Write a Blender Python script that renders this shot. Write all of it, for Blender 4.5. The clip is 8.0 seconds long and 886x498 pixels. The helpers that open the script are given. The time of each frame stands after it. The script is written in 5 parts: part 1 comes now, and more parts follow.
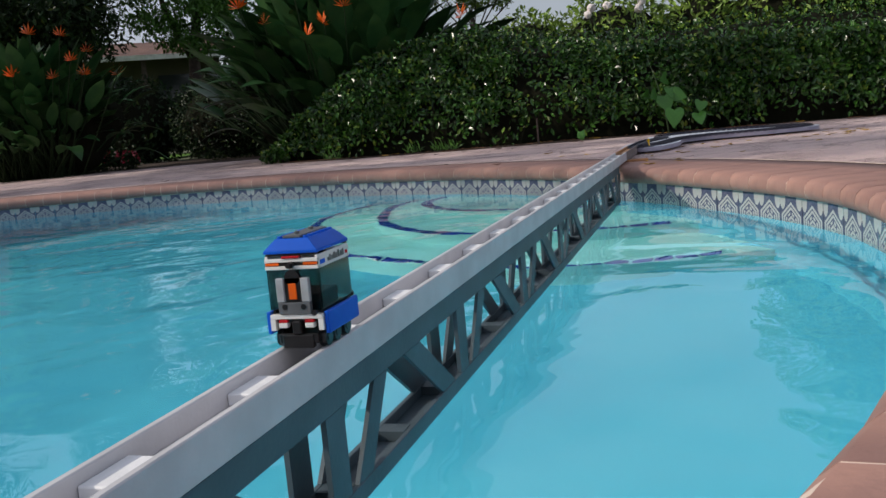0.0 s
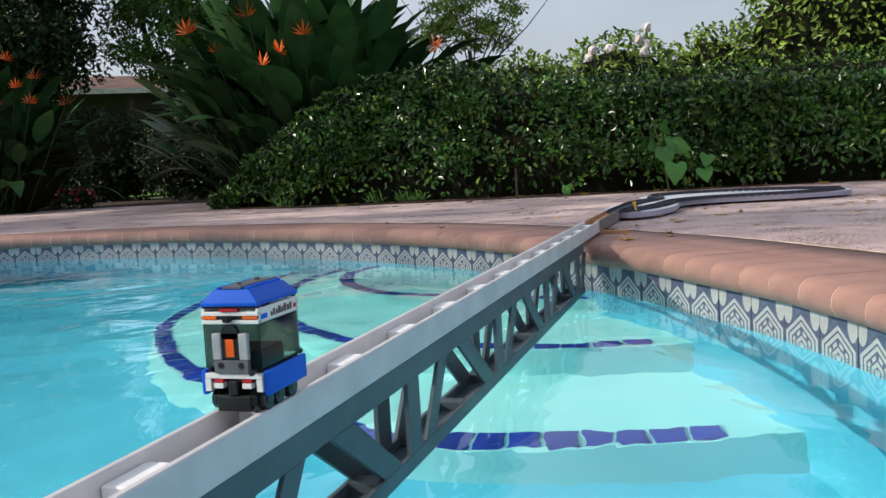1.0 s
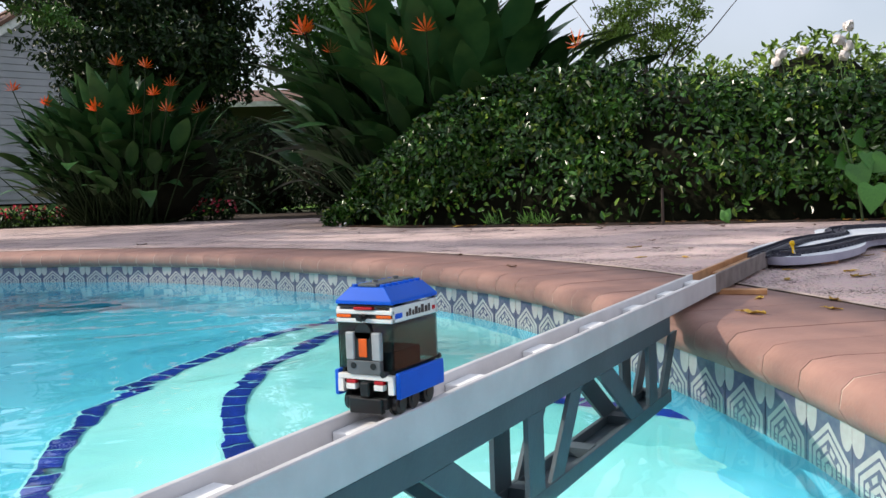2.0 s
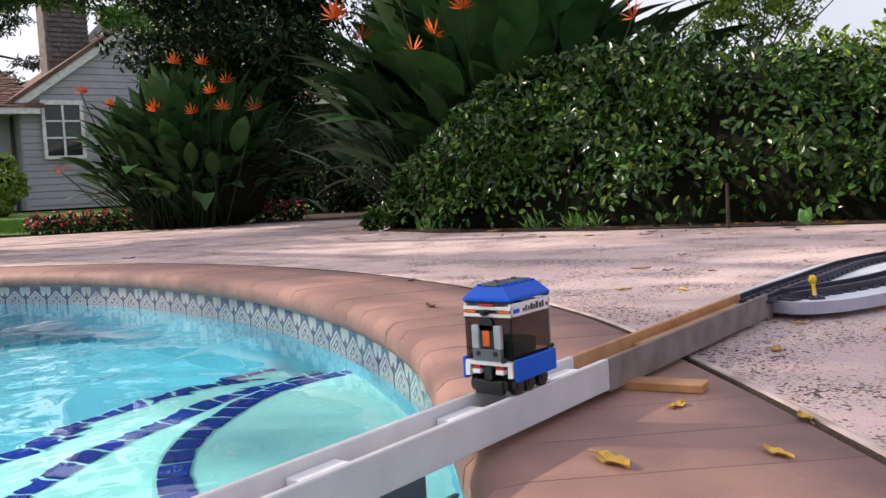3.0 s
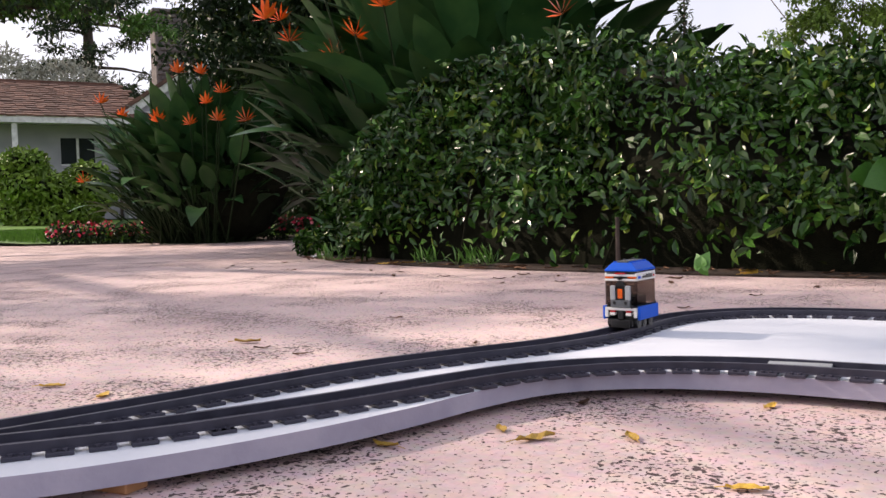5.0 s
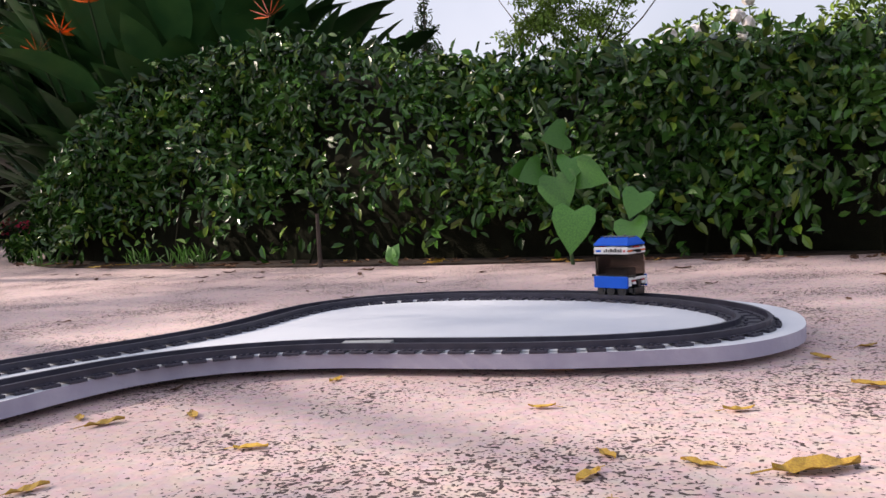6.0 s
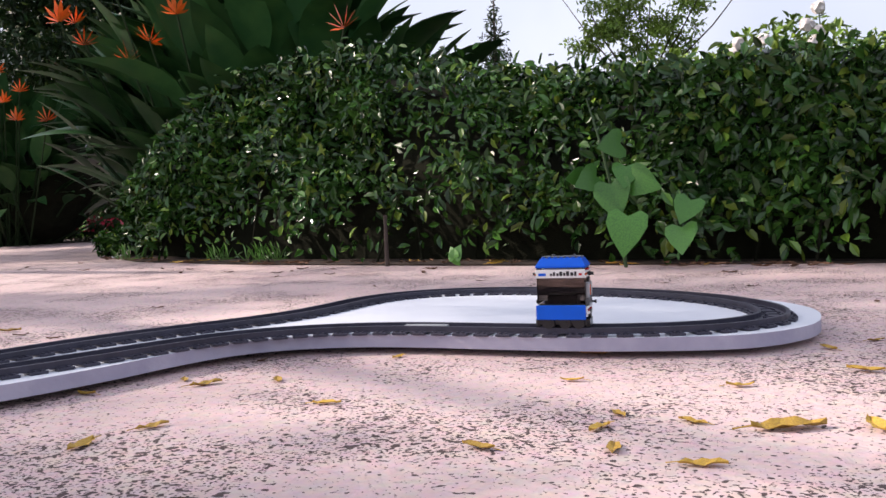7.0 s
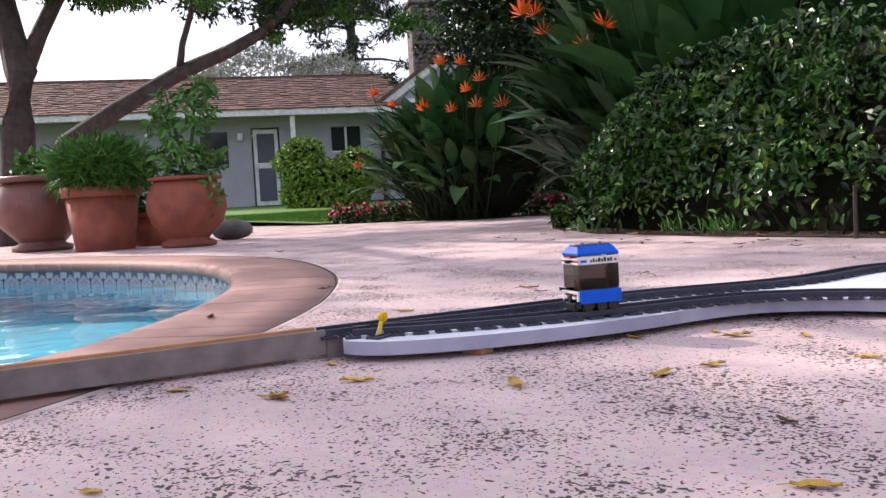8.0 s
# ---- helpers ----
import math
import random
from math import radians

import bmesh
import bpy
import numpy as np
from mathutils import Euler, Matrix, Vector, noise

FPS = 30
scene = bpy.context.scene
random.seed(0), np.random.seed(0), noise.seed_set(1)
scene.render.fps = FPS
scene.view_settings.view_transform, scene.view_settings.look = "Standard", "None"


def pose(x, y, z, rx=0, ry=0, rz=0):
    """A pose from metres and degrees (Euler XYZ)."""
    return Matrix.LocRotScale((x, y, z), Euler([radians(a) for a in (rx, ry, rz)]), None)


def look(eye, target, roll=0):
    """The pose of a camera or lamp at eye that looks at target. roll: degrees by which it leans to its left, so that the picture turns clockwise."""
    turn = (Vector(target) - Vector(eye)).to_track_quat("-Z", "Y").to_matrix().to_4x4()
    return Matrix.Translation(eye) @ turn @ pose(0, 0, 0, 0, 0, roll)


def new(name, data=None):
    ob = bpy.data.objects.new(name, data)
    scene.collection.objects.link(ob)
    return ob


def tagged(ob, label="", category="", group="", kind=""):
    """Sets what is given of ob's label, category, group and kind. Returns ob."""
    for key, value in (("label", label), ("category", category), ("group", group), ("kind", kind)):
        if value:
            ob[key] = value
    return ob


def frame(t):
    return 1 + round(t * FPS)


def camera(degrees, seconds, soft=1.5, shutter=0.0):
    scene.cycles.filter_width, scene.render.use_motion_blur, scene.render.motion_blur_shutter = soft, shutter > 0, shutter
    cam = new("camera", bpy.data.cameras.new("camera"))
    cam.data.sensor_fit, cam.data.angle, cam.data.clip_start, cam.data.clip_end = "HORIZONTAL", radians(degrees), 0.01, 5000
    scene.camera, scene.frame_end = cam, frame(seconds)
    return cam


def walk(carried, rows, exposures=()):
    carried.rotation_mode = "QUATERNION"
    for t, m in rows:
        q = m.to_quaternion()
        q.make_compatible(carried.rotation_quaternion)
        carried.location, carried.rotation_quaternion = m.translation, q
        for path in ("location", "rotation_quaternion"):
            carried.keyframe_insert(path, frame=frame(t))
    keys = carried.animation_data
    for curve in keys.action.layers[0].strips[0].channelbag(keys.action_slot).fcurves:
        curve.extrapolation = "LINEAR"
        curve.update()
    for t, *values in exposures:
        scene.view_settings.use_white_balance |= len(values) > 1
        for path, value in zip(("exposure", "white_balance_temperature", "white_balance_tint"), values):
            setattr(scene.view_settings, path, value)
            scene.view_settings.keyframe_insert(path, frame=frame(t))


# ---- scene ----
cam = camera(52.2, 8.0)
PATH = [
    (0, (0.314, 0.023, 0.217), (-0.267, 1.917, -0.061), -5.2),
    (0.5, (0.312, 0.505, 0.226), (-0.373, 2.373, 0.024), -4.2),
    (1, (0.333, 0.983, 0.216), (-0.262, 2.884, 0.035), -3.3),
    (1.5, (0.341, 1.466, 0.227), (-0.498, 3.276, 0.077), -4.2),
    (1.7, (0.338, 1.658, 0.197), (-0.56, 3.44, 0.065), -2.6),
    (2.8, (0.394, 2.559, 0.216), (-0.753, 4.193, 0.089), -4.4),
    (3, (0.41, 2.709, 0.218), (-0.788, 4.304, 0.088), -3.3),
    (3.5, (0.443, 3.084, 0.233), (-0.845, 4.61, 0.13), -2.4),
    (3.9, (0.473, 3.32, 0.233), (-0.94, 4.734, 0.197), -5.9),
    (4, (0.493, 3.37, 0.238), (-0.988, 4.714, 0.193), -5.2),
    (4.5, (0.634, 3.691, 0.208), (-0.945, 4.917, 0.136), -1.9),
    (5, (0.787, 3.897, 0.207), (-0.632, 5.304, 0.128), -1.6),
    (5.2, (0.848, 3.939, 0.208), (-0.493, 5.422, 0.134), -2.7),
    (6.3, (1.07, 3.902, 0.21), (0.137, 5.666, 0.082), -2.8),
    (6.5, (1.091, 3.875, 0.205), (0.18, 5.65, 0.073), -2.9),
    (7, (1.129, 3.798, 0.206), (-0.011, 5.438, 0.11), -2.2),
    (7.5, (1.149, 3.689, 0.203), (-0.302, 5.061, 0.093), -2.4),
    (8, (1.143, 3.588, 0.207), (-0.603, 4.558, 0.098), -3.1),
]
walk(cam, [(t, look(eye, target, roll)) for t, eye, target, roll in PATH],
     exposures=[(0, -0.81, 6450, 10), (0.5, -0.6, 6450, 9), (1.0, -0.41, 6500, 8), (1.5, -0.24, 6500, 8), (3.0, 0.08, 6900, 16), (3.5, 0.14, 7200, 20),
                (4.0, 0.18, 7300, 21), (4.5, 0.04, 7100, 19), (5.0, 0.09, 7000, 18), (6.5, -0.1, 6650, 17), (7.0, 0.13, 6550, 17), (7.5, 0.17, 6500, 18), (8.0, 0.28, 6400, 20)])

# ---- world, sun, exposure ----
SUN_WAY = Vector((0.80, 0.30, -0.52)).normalized()
world = bpy.data.worlds.new("sky")
scene.world = world
world.use_nodes = True
wn = world.node_tree.nodes
wn.clear()
sky = wn.new("ShaderNodeTexSky")
sky.sky_type = "NISHITA"
sky.sun_disc = False
sky.sun_elevation = math.asin(-SUN_WAY.z)
sky.sun_rotation = math.atan2(-SUN_WAY.x, -SUN_WAY.y)
sky.air_density = 1.0
sky.dust_density = 3.0
bg = wn.new("ShaderNodeBackground")
bg.inputs["Strength"].default_value = 0.15
wo = wn.new("ShaderNodeOutputWorld")
# thin bright cloud over the sky
cl = wn.new("ShaderNodeTexNoise")
cl.inputs["Scale"].default_value = 2.2
cl.inputs["Detail"].default_value = 5
cf = wn.new("ShaderNodeMapRange")
cf.inputs["From Min"].default_value = 0.35
cf.inputs["From Max"].default_value = 0.65
cf.inputs["To Min"].default_value = 0.42
cf.inputs["To Max"].default_value = 0.72
veil = wn.new("ShaderNodeMix")
veil.data_type = "RGBA"
veil.inputs[7].default_value = (7.0, 7.4, 8.5, 1)
world.node_tree.links.new(cl.outputs["Fac"], cf.inputs["Value"])
world.node_tree.links.new(cf.outputs[0], veil.inputs[0])
world.node_tree.links.new(sky.outputs[0], veil.inputs[6])
world.node_tree.links.new(veil.outputs[2], bg.inputs[0])
world.node_tree.links.new(bg.outputs[0], wo.inputs[0])
sun = new("sun", bpy.data.lights.new("sun", "SUN"))
sun.data.energy = 5.0
sun.data.angle = radians(0.6)
sun.data.color = (1.0, 0.90, 0.78)
sun.matrix_world = Matrix.Translation((-8, -4, 8)) @ SUN_WAY.to_track_quat("-Z", "Y").to_matrix().to_4x4()

# ---- materials ----


def mat(name, col, rough=0.6, metal=0.0, col2=None, scale=20.0, fine=200.0, bump=0.2, depth=0.002, island=0.0, per=0.0, trans=0.0, ior=1.45, spec=0.5, alt=None):
    """Principled surface: two noise scales in colour and relief; island or per: brightness varied by island or by object."""
    m = bpy.data.materials.new(name)
    m.use_nodes = True
    nt = m.node_tree
    n, ln = nt.nodes, nt.links
    b = n["Principled BSDF"]
    b.inputs["Roughness"].default_value = rough
    b.inputs["Metallic"].default_value = metal
    b.inputs["IOR"].default_value = ior
    b.inputs["Specular IOR Level"].default_value = spec
    b.inputs["Transmission Weight"].default_value = trans
    tc = n.new("ShaderNodeTexCoord")
    n1 = n.new("ShaderNodeTexNoise")
    n1.inputs["Scale"].default_value = scale
    n1.inputs["Detail"].default_value = 5
    ln.new(tc.outputs["Object"], n1.inputs["Vector"])
    mix = n.new("ShaderNodeMix")
    mix.data_type = "RGBA"
    c2 = col2 or tuple(c * 0.72 for c in col)
    mix.inputs[6].default_value = (*col, 1)
    mix.inputs[7].default_value = (*c2, 1)
    ramp = n.new("ShaderNodeMapRange")
    ramp.inputs["From Min"].default_value = 0.38
    ramp.inputs["From Max"].default_value = 0.66
    ln.new(n1.outputs["Fac"], ramp.inputs["Value"])
    ln.new(ramp.outputs[0], mix.inputs[0])
    out = mix.outputs[2]
    if alt:
        gi = n.new("ShaderNodeNewGeometry")
        m3 = n.new("ShaderNodeMix")
        m3.data_type = "RGBA"
        r3 = n.new("ShaderNodeMapRange")
        r3.inputs["From Min"].default_value = 1 - alt[1]
        r3.inputs["From Max"].default_value = 1.0
        ln.new(gi.outputs["Random Per Island"], r3.inputs["Value"])
        ln.new(r3.outputs[0], m3.inputs[0])
        ln.new(out, m3.inputs[6])
        m3.inputs[7].default_value = (*alt[0], 1)
        out = m3.outputs[2]
    if island or per:
        src = n.new("ShaderNodeNewGeometry" if island else "ShaderNodeObjectInfo")
        mr = n.new("ShaderNodeMapRange")
        k = island or per
        mr.inputs["To Min"].default_value = 1 - k
        mr.inputs["To Max"].default_value = 1 + k
        ml = n.new("ShaderNodeMath")
        ml.operation = "FRACT"
        m2 = n.new("ShaderNodeMath")
        m2.operation = "MULTIPLY"
        m2.inputs[1].default_value = 7.31
        ln.new(src.outputs["Random Per Island" if island else "Random"], m2.inputs[0])
        ln.new(m2.outputs[0], ml.inputs[0])
        ln.new(ml.outputs[0], mr.inputs["Value"])
        hv = n.new("ShaderNodeHueSaturation")
        ln.new(mr.outputs[0], hv.inputs["Value"])
        ln.new(out, hv.inputs["Color"])
        out = hv.outputs[0]
    ln.new(out, b.inputs["Base Color"])
    if bump:
        n2 = n.new("ShaderNodeTexNoise")
        n2.inputs["Scale"].default_value = fine
        n2.inputs["Detail"].default_value = 4
        ln.new(tc.outputs["Object"], n2.inputs["Vector"])
        bp = n.new("ShaderNodeBump")
        bp.inputs["Strength"].default_value = bump
        bp.inputs["Distance"].default_value = depth
        ln.new(n2.outputs["Fac"], bp.inputs["Height"])
        ln.new(bp.outputs[0], b.inputs["Normal"])
    return m


def deck_material():
    """Pinkish salt-finish concrete with clustered dark pits."""
    m = mat("salt_finish_concrete", (0.75, 0.575, 0.545), 0.85, col2=(0.64, 0.475, 0.455), scale=1.7, bump=0)
    nt = m.node_tree
    n, ln = nt.nodes, nt.links
    b = n["Principled BSDF"]
    tc = next(x for x in n if x.type == "TEX_COORD")
    base = b.inputs["Base Color"].links[0].from_socket
    fine = n.new("ShaderNodeTexNoise")
    fine.inputs["Scale"].default_value = 70
    fine.inputs["Detail"].default_value = 8
    ln.new(tc.outputs["Object"], fine.inputs["Vector"])
    warp = n.new("ShaderNodeMix")
    warp.data_type = "VECTOR"
    warp.inputs[0].default_value = 0.005
    ln.new(tc.outputs["Object"], warp.inputs[4])
    ln.new(fine.outputs["Color"], warp.inputs[5])
    patch = n.new("ShaderNodeTexNoise")
    patch.inputs["Scale"].default_value = 4.6
    patch.inputs["Detail"].default_value = 4
    ln.new(tc.outputs["Object"], patch.inputs["Vector"])

    def pits(scale, least, most, width):
        g = n.new("ShaderNodeTexNoise")
        g.inputs["Scale"].default_value = scale
        g.inputs["Detail"].default_value = 0.15
        g.inputs["Roughness"].default_value = 0.55
        ln.new(warp.outputs[1], g.inputs["Vector"])
        thr = n.new("ShaderNodeMapRange")
        thr.inputs["From Min"].default_value = 0.42
        thr.inputs["From Max"].default_value = 0.60
        thr.inputs["To Min"].default_value = most
        thr.inputs["To Max"].default_value = least
        ln.new(patch.outputs["Fac"], thr.inputs["Value"])
        sub = n.new("ShaderNodeMath")
        sub.operation = "SUBTRACT"
        ln.new(g.outputs["Fac"], sub.inputs[0])
        ln.new(thr.outputs[0], sub.inputs[1])
        out = n.new("ShaderNodeMapRange")
        out.inputs["From Max"].default_value = width
        ln.new(sub.outputs[0], out.inputs["Value"])
        return out.outputs[0]
    both = n.new("ShaderNodeMath")
    both.operation = "MAXIMUM"
    ln.new(pits(170, 0.615, 0.75, 0.030), both.inputs[0])
    ln.new(pits(310, 0.605, 0.74, 0.034), both.inputs[1])
    dark = n.new("ShaderNodeMix")
    dark.data_type = "RGBA"
    dark.inputs[7].default_value = (0.035, 0.02, 0.018, 1)
    fm = n.new("ShaderNodeMath")
    fm.operation = "MULTIPLY"
    fm.inputs[1].default_value = 0.92
    ln.new(both.outputs[0], fm.inputs[0])
    ln.new(fm.outputs[0], dark.inputs[0])
    mot = n.new("ShaderNodeMix")
    mot.data_type = "RGBA"
    mot.blend_type = "MULTIPLY"
    mot.inputs[0].default_value = 0.34
    ln.new(base, mot.inputs[6])
    ln.new(fine.outputs["Color"], mot.inputs[7])
    ln.new(mot.outputs[2], dark.inputs[6])
    ln.new(dark.outputs[2], b.inputs["Base Color"])
    h = n.new("ShaderNodeMath")
    h.operation = "MULTIPLY_ADD"
    h.inputs[1].default_value = -1.0
    ln.new(both.outputs[0], h.inputs[0])
    hs = n.new("ShaderNodeMath")
    hs.operation = "MULTIPLY"
    hs.inputs[1].default_value = 0.5
    ln.new(fine.outputs["Fac"], hs.inputs[0])
    ln.new(hs.outputs[0], h.inputs[2])
    bp = n.new("ShaderNodeBump")
    bp.inputs["Strength"].default_value = 0.8
    bp.inputs["Distance"].default_value = 0.007
    ln.new(h.outputs[0], bp.inputs["Height"])
    ln.new(bp.outputs[0], b.inputs["Normal"])
    return m


def water_material():
    m = bpy.data.materials.new("pool_water")
    m.use_nodes = True
    nt = m.node_tree
    n, ln = nt.nodes, nt.links
    b = n["Principled BSDF"]
    b.inputs["Base Color"].default_value = (0.62, 0.95, 1.0, 1)
    b.inputs["Roughness"].default_value = 0.0
    b.inputs["IOR"].default_value = 1.33
    b.inputs["Transmission Weight"].default_value = 1.0
    tc = n.new("ShaderNodeTexCoord")
    mp = n.new("ShaderNodeMapping")
    mp.inputs["Scale"].default_value = (1.0, 0.8, 1.0)
    ln.new(tc.outputs["Object"], mp.inputs["Vector"])
    a = n.new("ShaderNodeTexNoise")
    a.inputs["Scale"].default_value = 4.0
    a.inputs["Detail"].default_value = 3
    a.inputs["Roughness"].default_value = 0.4
    a.inputs["Distortion"].default_value = 0.6
    ln.new(mp.outputs[0], a.inputs["Vector"])
    bp = n.new("ShaderNodeBump")
    bp.inputs["Strength"].default_value = 0.5
    bp.inputs["Distance"].default_value = 0.018
    w2 = n.new("ShaderNodeTexNoise")
    w2.inputs["Scale"].default_value = 1.3
    w2.inputs["Detail"].default_value = 2
    w2.inputs["Distortion"].default_value = 1.2
    ln.new(tc.outputs["Object"], w2.inputs["Vector"])
    ad = n.new("ShaderNodeMath")
    ad.operation = "MULTIPLY_ADD"
    ad.inputs[1].default_value = 1.6
    ln.new(w2.outputs["Fac"], ad.inputs[0])
    ln.new(a.outputs["Fac"], ad.inputs[2])
    ln.new(ad.outputs[0], bp.inputs["Height"])
    ln.new(bp.outputs[0], b.inputs["Normal"])
    return m


def fan_tile_material():
    """Glazed waterline tile: nested blue arches on cream, drawn in the tile's own coordinates (x along, z up, 0 at its foot)."""
    m = bpy.data.materials.new("fan_tile_glaze")
    m.use_nodes = True
    nt = m.node_tree
    n, ln = nt.nodes, nt.links
    b = n["Principled BSDF"]
    b.inputs["Roughness"].default_value = 0.18
    tc = n.new("ShaderNodeTexCoord")
    sp = n.new("ShaderNodeSeparateXYZ")
    ln.new(tc.outputs["Object"], sp.inputs[0])

    def op(kind, a, c=None, clamp=False):
        x = n.new("ShaderNodeMath")
        x.operation = kind
        x.use_clamp = clamp
        for i, v in enumerate((a, c)):
            if v is None:
                continue
            if isinstance(v, (int, float)):
                x.inputs[i].default_value = v
            else:
                ln.new(v, x.inputs[i])
        return x.outputs[0]
    ax = op("ABSOLUTE", sp.outputs[0])
    z = op("SUBTRACT", sp.outputs[2], 0.045)
    # six-sided shell round the middle of the foot, nested bands, spokes in its heart
    r1 = op("MAXIMUM", op("MULTIPLY", ax, 0.96), op("ADD", op("MULTIPLY", ax, 0.60), op("MULTIPLY", z, 0.86)))
    inside = op("LESS_THAN", r1, 0.070)
    rings = op("GREATER_THAN", op("FRACT", op("DIVIDE", op("ADD", r1, 0.0005), 0.0141)), 0.66)
    ang = op("ARCTAN2", sp.outputs[0], op("ADD", z, 0.012))
    spokes = op("MULTIPLY", op("GREATER_THAN", op("COSINE", op("MULTIPLY", ang, 10.0)), 0.35), op("LESS_THAN", op("ABSOLUTE", op("SUBTRACT", r1, 0.034)), 0.006))
    fan = op("MAXIMUM", rings, spokes)
    # pale lobes in the upper corners, parted by a thin line
    r2 = op("SQRT", op("ADD", op("POWER", op("SUBTRACT", 0.058, ax), 2.0), op("POWER", op("MULTIPLY", op("SUBTRACT", 0.082, z), 0.55), 2.0)))
    rings2 = op("GREATER_THAN", r2, 0.0195)
    blue = op("ADD", op("MULTIPLY", inside, fan), op("MULTIPLY", op("SUBTRACT", 1.0, inside), rings2))
    no = n.new("ShaderNodeTexNoise")
    no.inputs["Scale"].default_value = 60
    ln.new(tc.outputs["Object"], no.inputs["Vector"])
    cream = n.new("ShaderNodeMix")
    cream.data_type = "RGBA"
    cream.inputs[6].default_value = (0.44, 0.45, 0.46, 1)
    cream.inputs[7].default_value = (0.33, 0.32, 0.31, 1)
    ln.new(no.outputs["Fac"], cream.inputs[0])
    ink = n.new("ShaderNodeMix")
    ink.data_type = "RGBA"
    ink.inputs[6].default_value = (0.035, 0.045, 0.11, 1)
    ink.inputs[7].default_value = (0.14, 0.15, 0.21, 1)
    ln.new(no.outputs["Fac"], ink.inputs[0])
    fin = n.new("ShaderNodeMix")
    fin.data_type = "RGBA"
    ln.new(blue, fin.inputs[0])
    ln.new(cream.outputs[2], fin.inputs[6])
    ln.new(ink.outputs[2], fin.inputs[7])
    ln.new(fin.outputs[2], b.inputs["Base Color"])
    return m


M_DECK = deck_material()
M_WATER = water_material()
M_FAN = fan_tile_material()
M_COPING = mat("coping_brick", (0.37, 0.205, 0.165), 0.7, col2=(0.27, 0.15, 0.128), scale=9, fine=120, bump=0.5, per=0.07)
M_EDGE = mat("pale_concrete_edge", (0.62, 0.50, 0.45), 0.9, col2=(0.36, 0.27, 0.24), scale=18, fine=90, bump=0.8)
M_MORTAR = mat("mortar", (0.66, 0.52, 0.44), 0.9, col2=(0.30, 0.2, 0.17), scale=3, bump=0.6)
# aqua in this plaster stands for the light taken up by the water
M_PLASTER = mat("pool_plaster", (0.10, 0.46, 0.60), 0.6, col2=(0.06, 0.36, 0.51), scale=1.2, bump=0)
# same plaster, coloured paler since shallow water absorbs less light
M_STEP = mat("shallow_water_plaster", (0.40, 0.74, 0.72), 0.6, col2=(0.30, 0.66, 0.66), scale=2.5, bump=0)
M_BLUETILE = mat("cobalt_tile", (0.012, 0.03, 0.30), 0.25, scale=40, bump=0, per=0.25)
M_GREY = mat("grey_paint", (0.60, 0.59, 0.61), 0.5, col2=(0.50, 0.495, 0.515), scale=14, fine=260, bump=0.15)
# dark grey truss paint, with shade and water-reflected teal put into the colour
M_GREY_D = mat("shaded_truss_paint", (0.075, 0.105, 0.125), 0.5, col2=(0.055, 0.08, 0.095), scale=12, fine=200, bump=0.2)
# bare pine with the shade on it put into a grey-brown colour
M_WOOD_SHADE = mat("shaded_pine", (0.225, 0.185, 0.175), 0.7, col2=(0.15, 0.12, 0.11), scale=25, fine=90, bump=0.3)
M_WOOD = mat("pine", (0.52, 0.27, 0.13), 0.6, col2=(0.40, 0.19, 0.08), scale=25, fine=90, bump=0.3)
M_BLOCK = mat("white_block_paint", (0.84, 0.84, 0.85), 0.6, col2=(0.75, 0.75, 0.76), scale=30, bump=0.2)
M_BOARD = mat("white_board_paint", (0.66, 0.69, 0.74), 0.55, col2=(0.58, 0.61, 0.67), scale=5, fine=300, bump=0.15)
# side of the white board, greyed and tinted violet to stand for its shade
M_BOARD_E = mat("shaded_board_edge", (0.40, 0.385, 0.47), 0.6, col2=(0.32, 0.31, 0.40), scale=20, fine=150, bump=0.3)
M_TRACK = mat("dark_grey_plastic", (0.046, 0.045, 0.066), 0.42, scale=40, bump=0.05, spec=0.35)
M_BLACK = mat("black_plastic", (0.012, 0.012, 0.013), 0.28, scale=40, bump=0)
M_BLUE = mat("blue_plastic", (0.004, 0.10, 0.60), 0.42, col2=(0.004, 0.09, 0.54), scale=40, bump=0, spec=0.2)
M_WHITE = mat("white_plastic", (0.75, 0.75, 0.73), 0.25, col2=(0.70, 0.70, 0.68), scale=40, bump=0)
M_LGREY = mat("light_grey_plastic", (0.40, 0.42, 0.44), 0.28, scale=40, bump=0)
M_DGREY = mat("grey_plastic", (0.13, 0.14, 0.15), 0.28, scale=40, bump=0)
M_RED = mat("red_plastic", (0.50, 0.012, 0.02), 0.25, scale=40, bump=0)
M_ORANGE = mat("orange_clear_plastic", (0.85, 0.13, 0.01), 0.2, scale=40, bump=0)
M_YELLOW = mat("yellow_plastic", (0.80, 0.50, 0.01), 0.25, scale=40, bump=0)
M_SMOKE = mat("smoked_plastic", (0.42, 0.37, 0.34), 0.03, scale=40, bump=0, trans=1.0, ior=1.2)
M_LEAF = mat("hedge_leaf", (0.038, 0.105, 0.014), 0.27, col2=(0.016, 0.052, 0.010), scale=7, bump=0, island=0.6, alt=((0.20, 0.29, 0.035), 0.10))
# yellow-green leaf, brightened in its colour for the sunlight on it
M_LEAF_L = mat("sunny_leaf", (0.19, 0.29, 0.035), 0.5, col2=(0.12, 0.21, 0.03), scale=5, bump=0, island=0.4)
# dark leaf green, darkened further to carry the shade under the trees
M_LEAF_D = mat("dark_shaded_leaf", (0.016, 0.042, 0.010), 0.5, col2=(0.009, 0.024, 0.007), scale=3, bump=0, island=0.5, spec=0.3, alt=((0.10, 0.14, 0.02), 0.10))
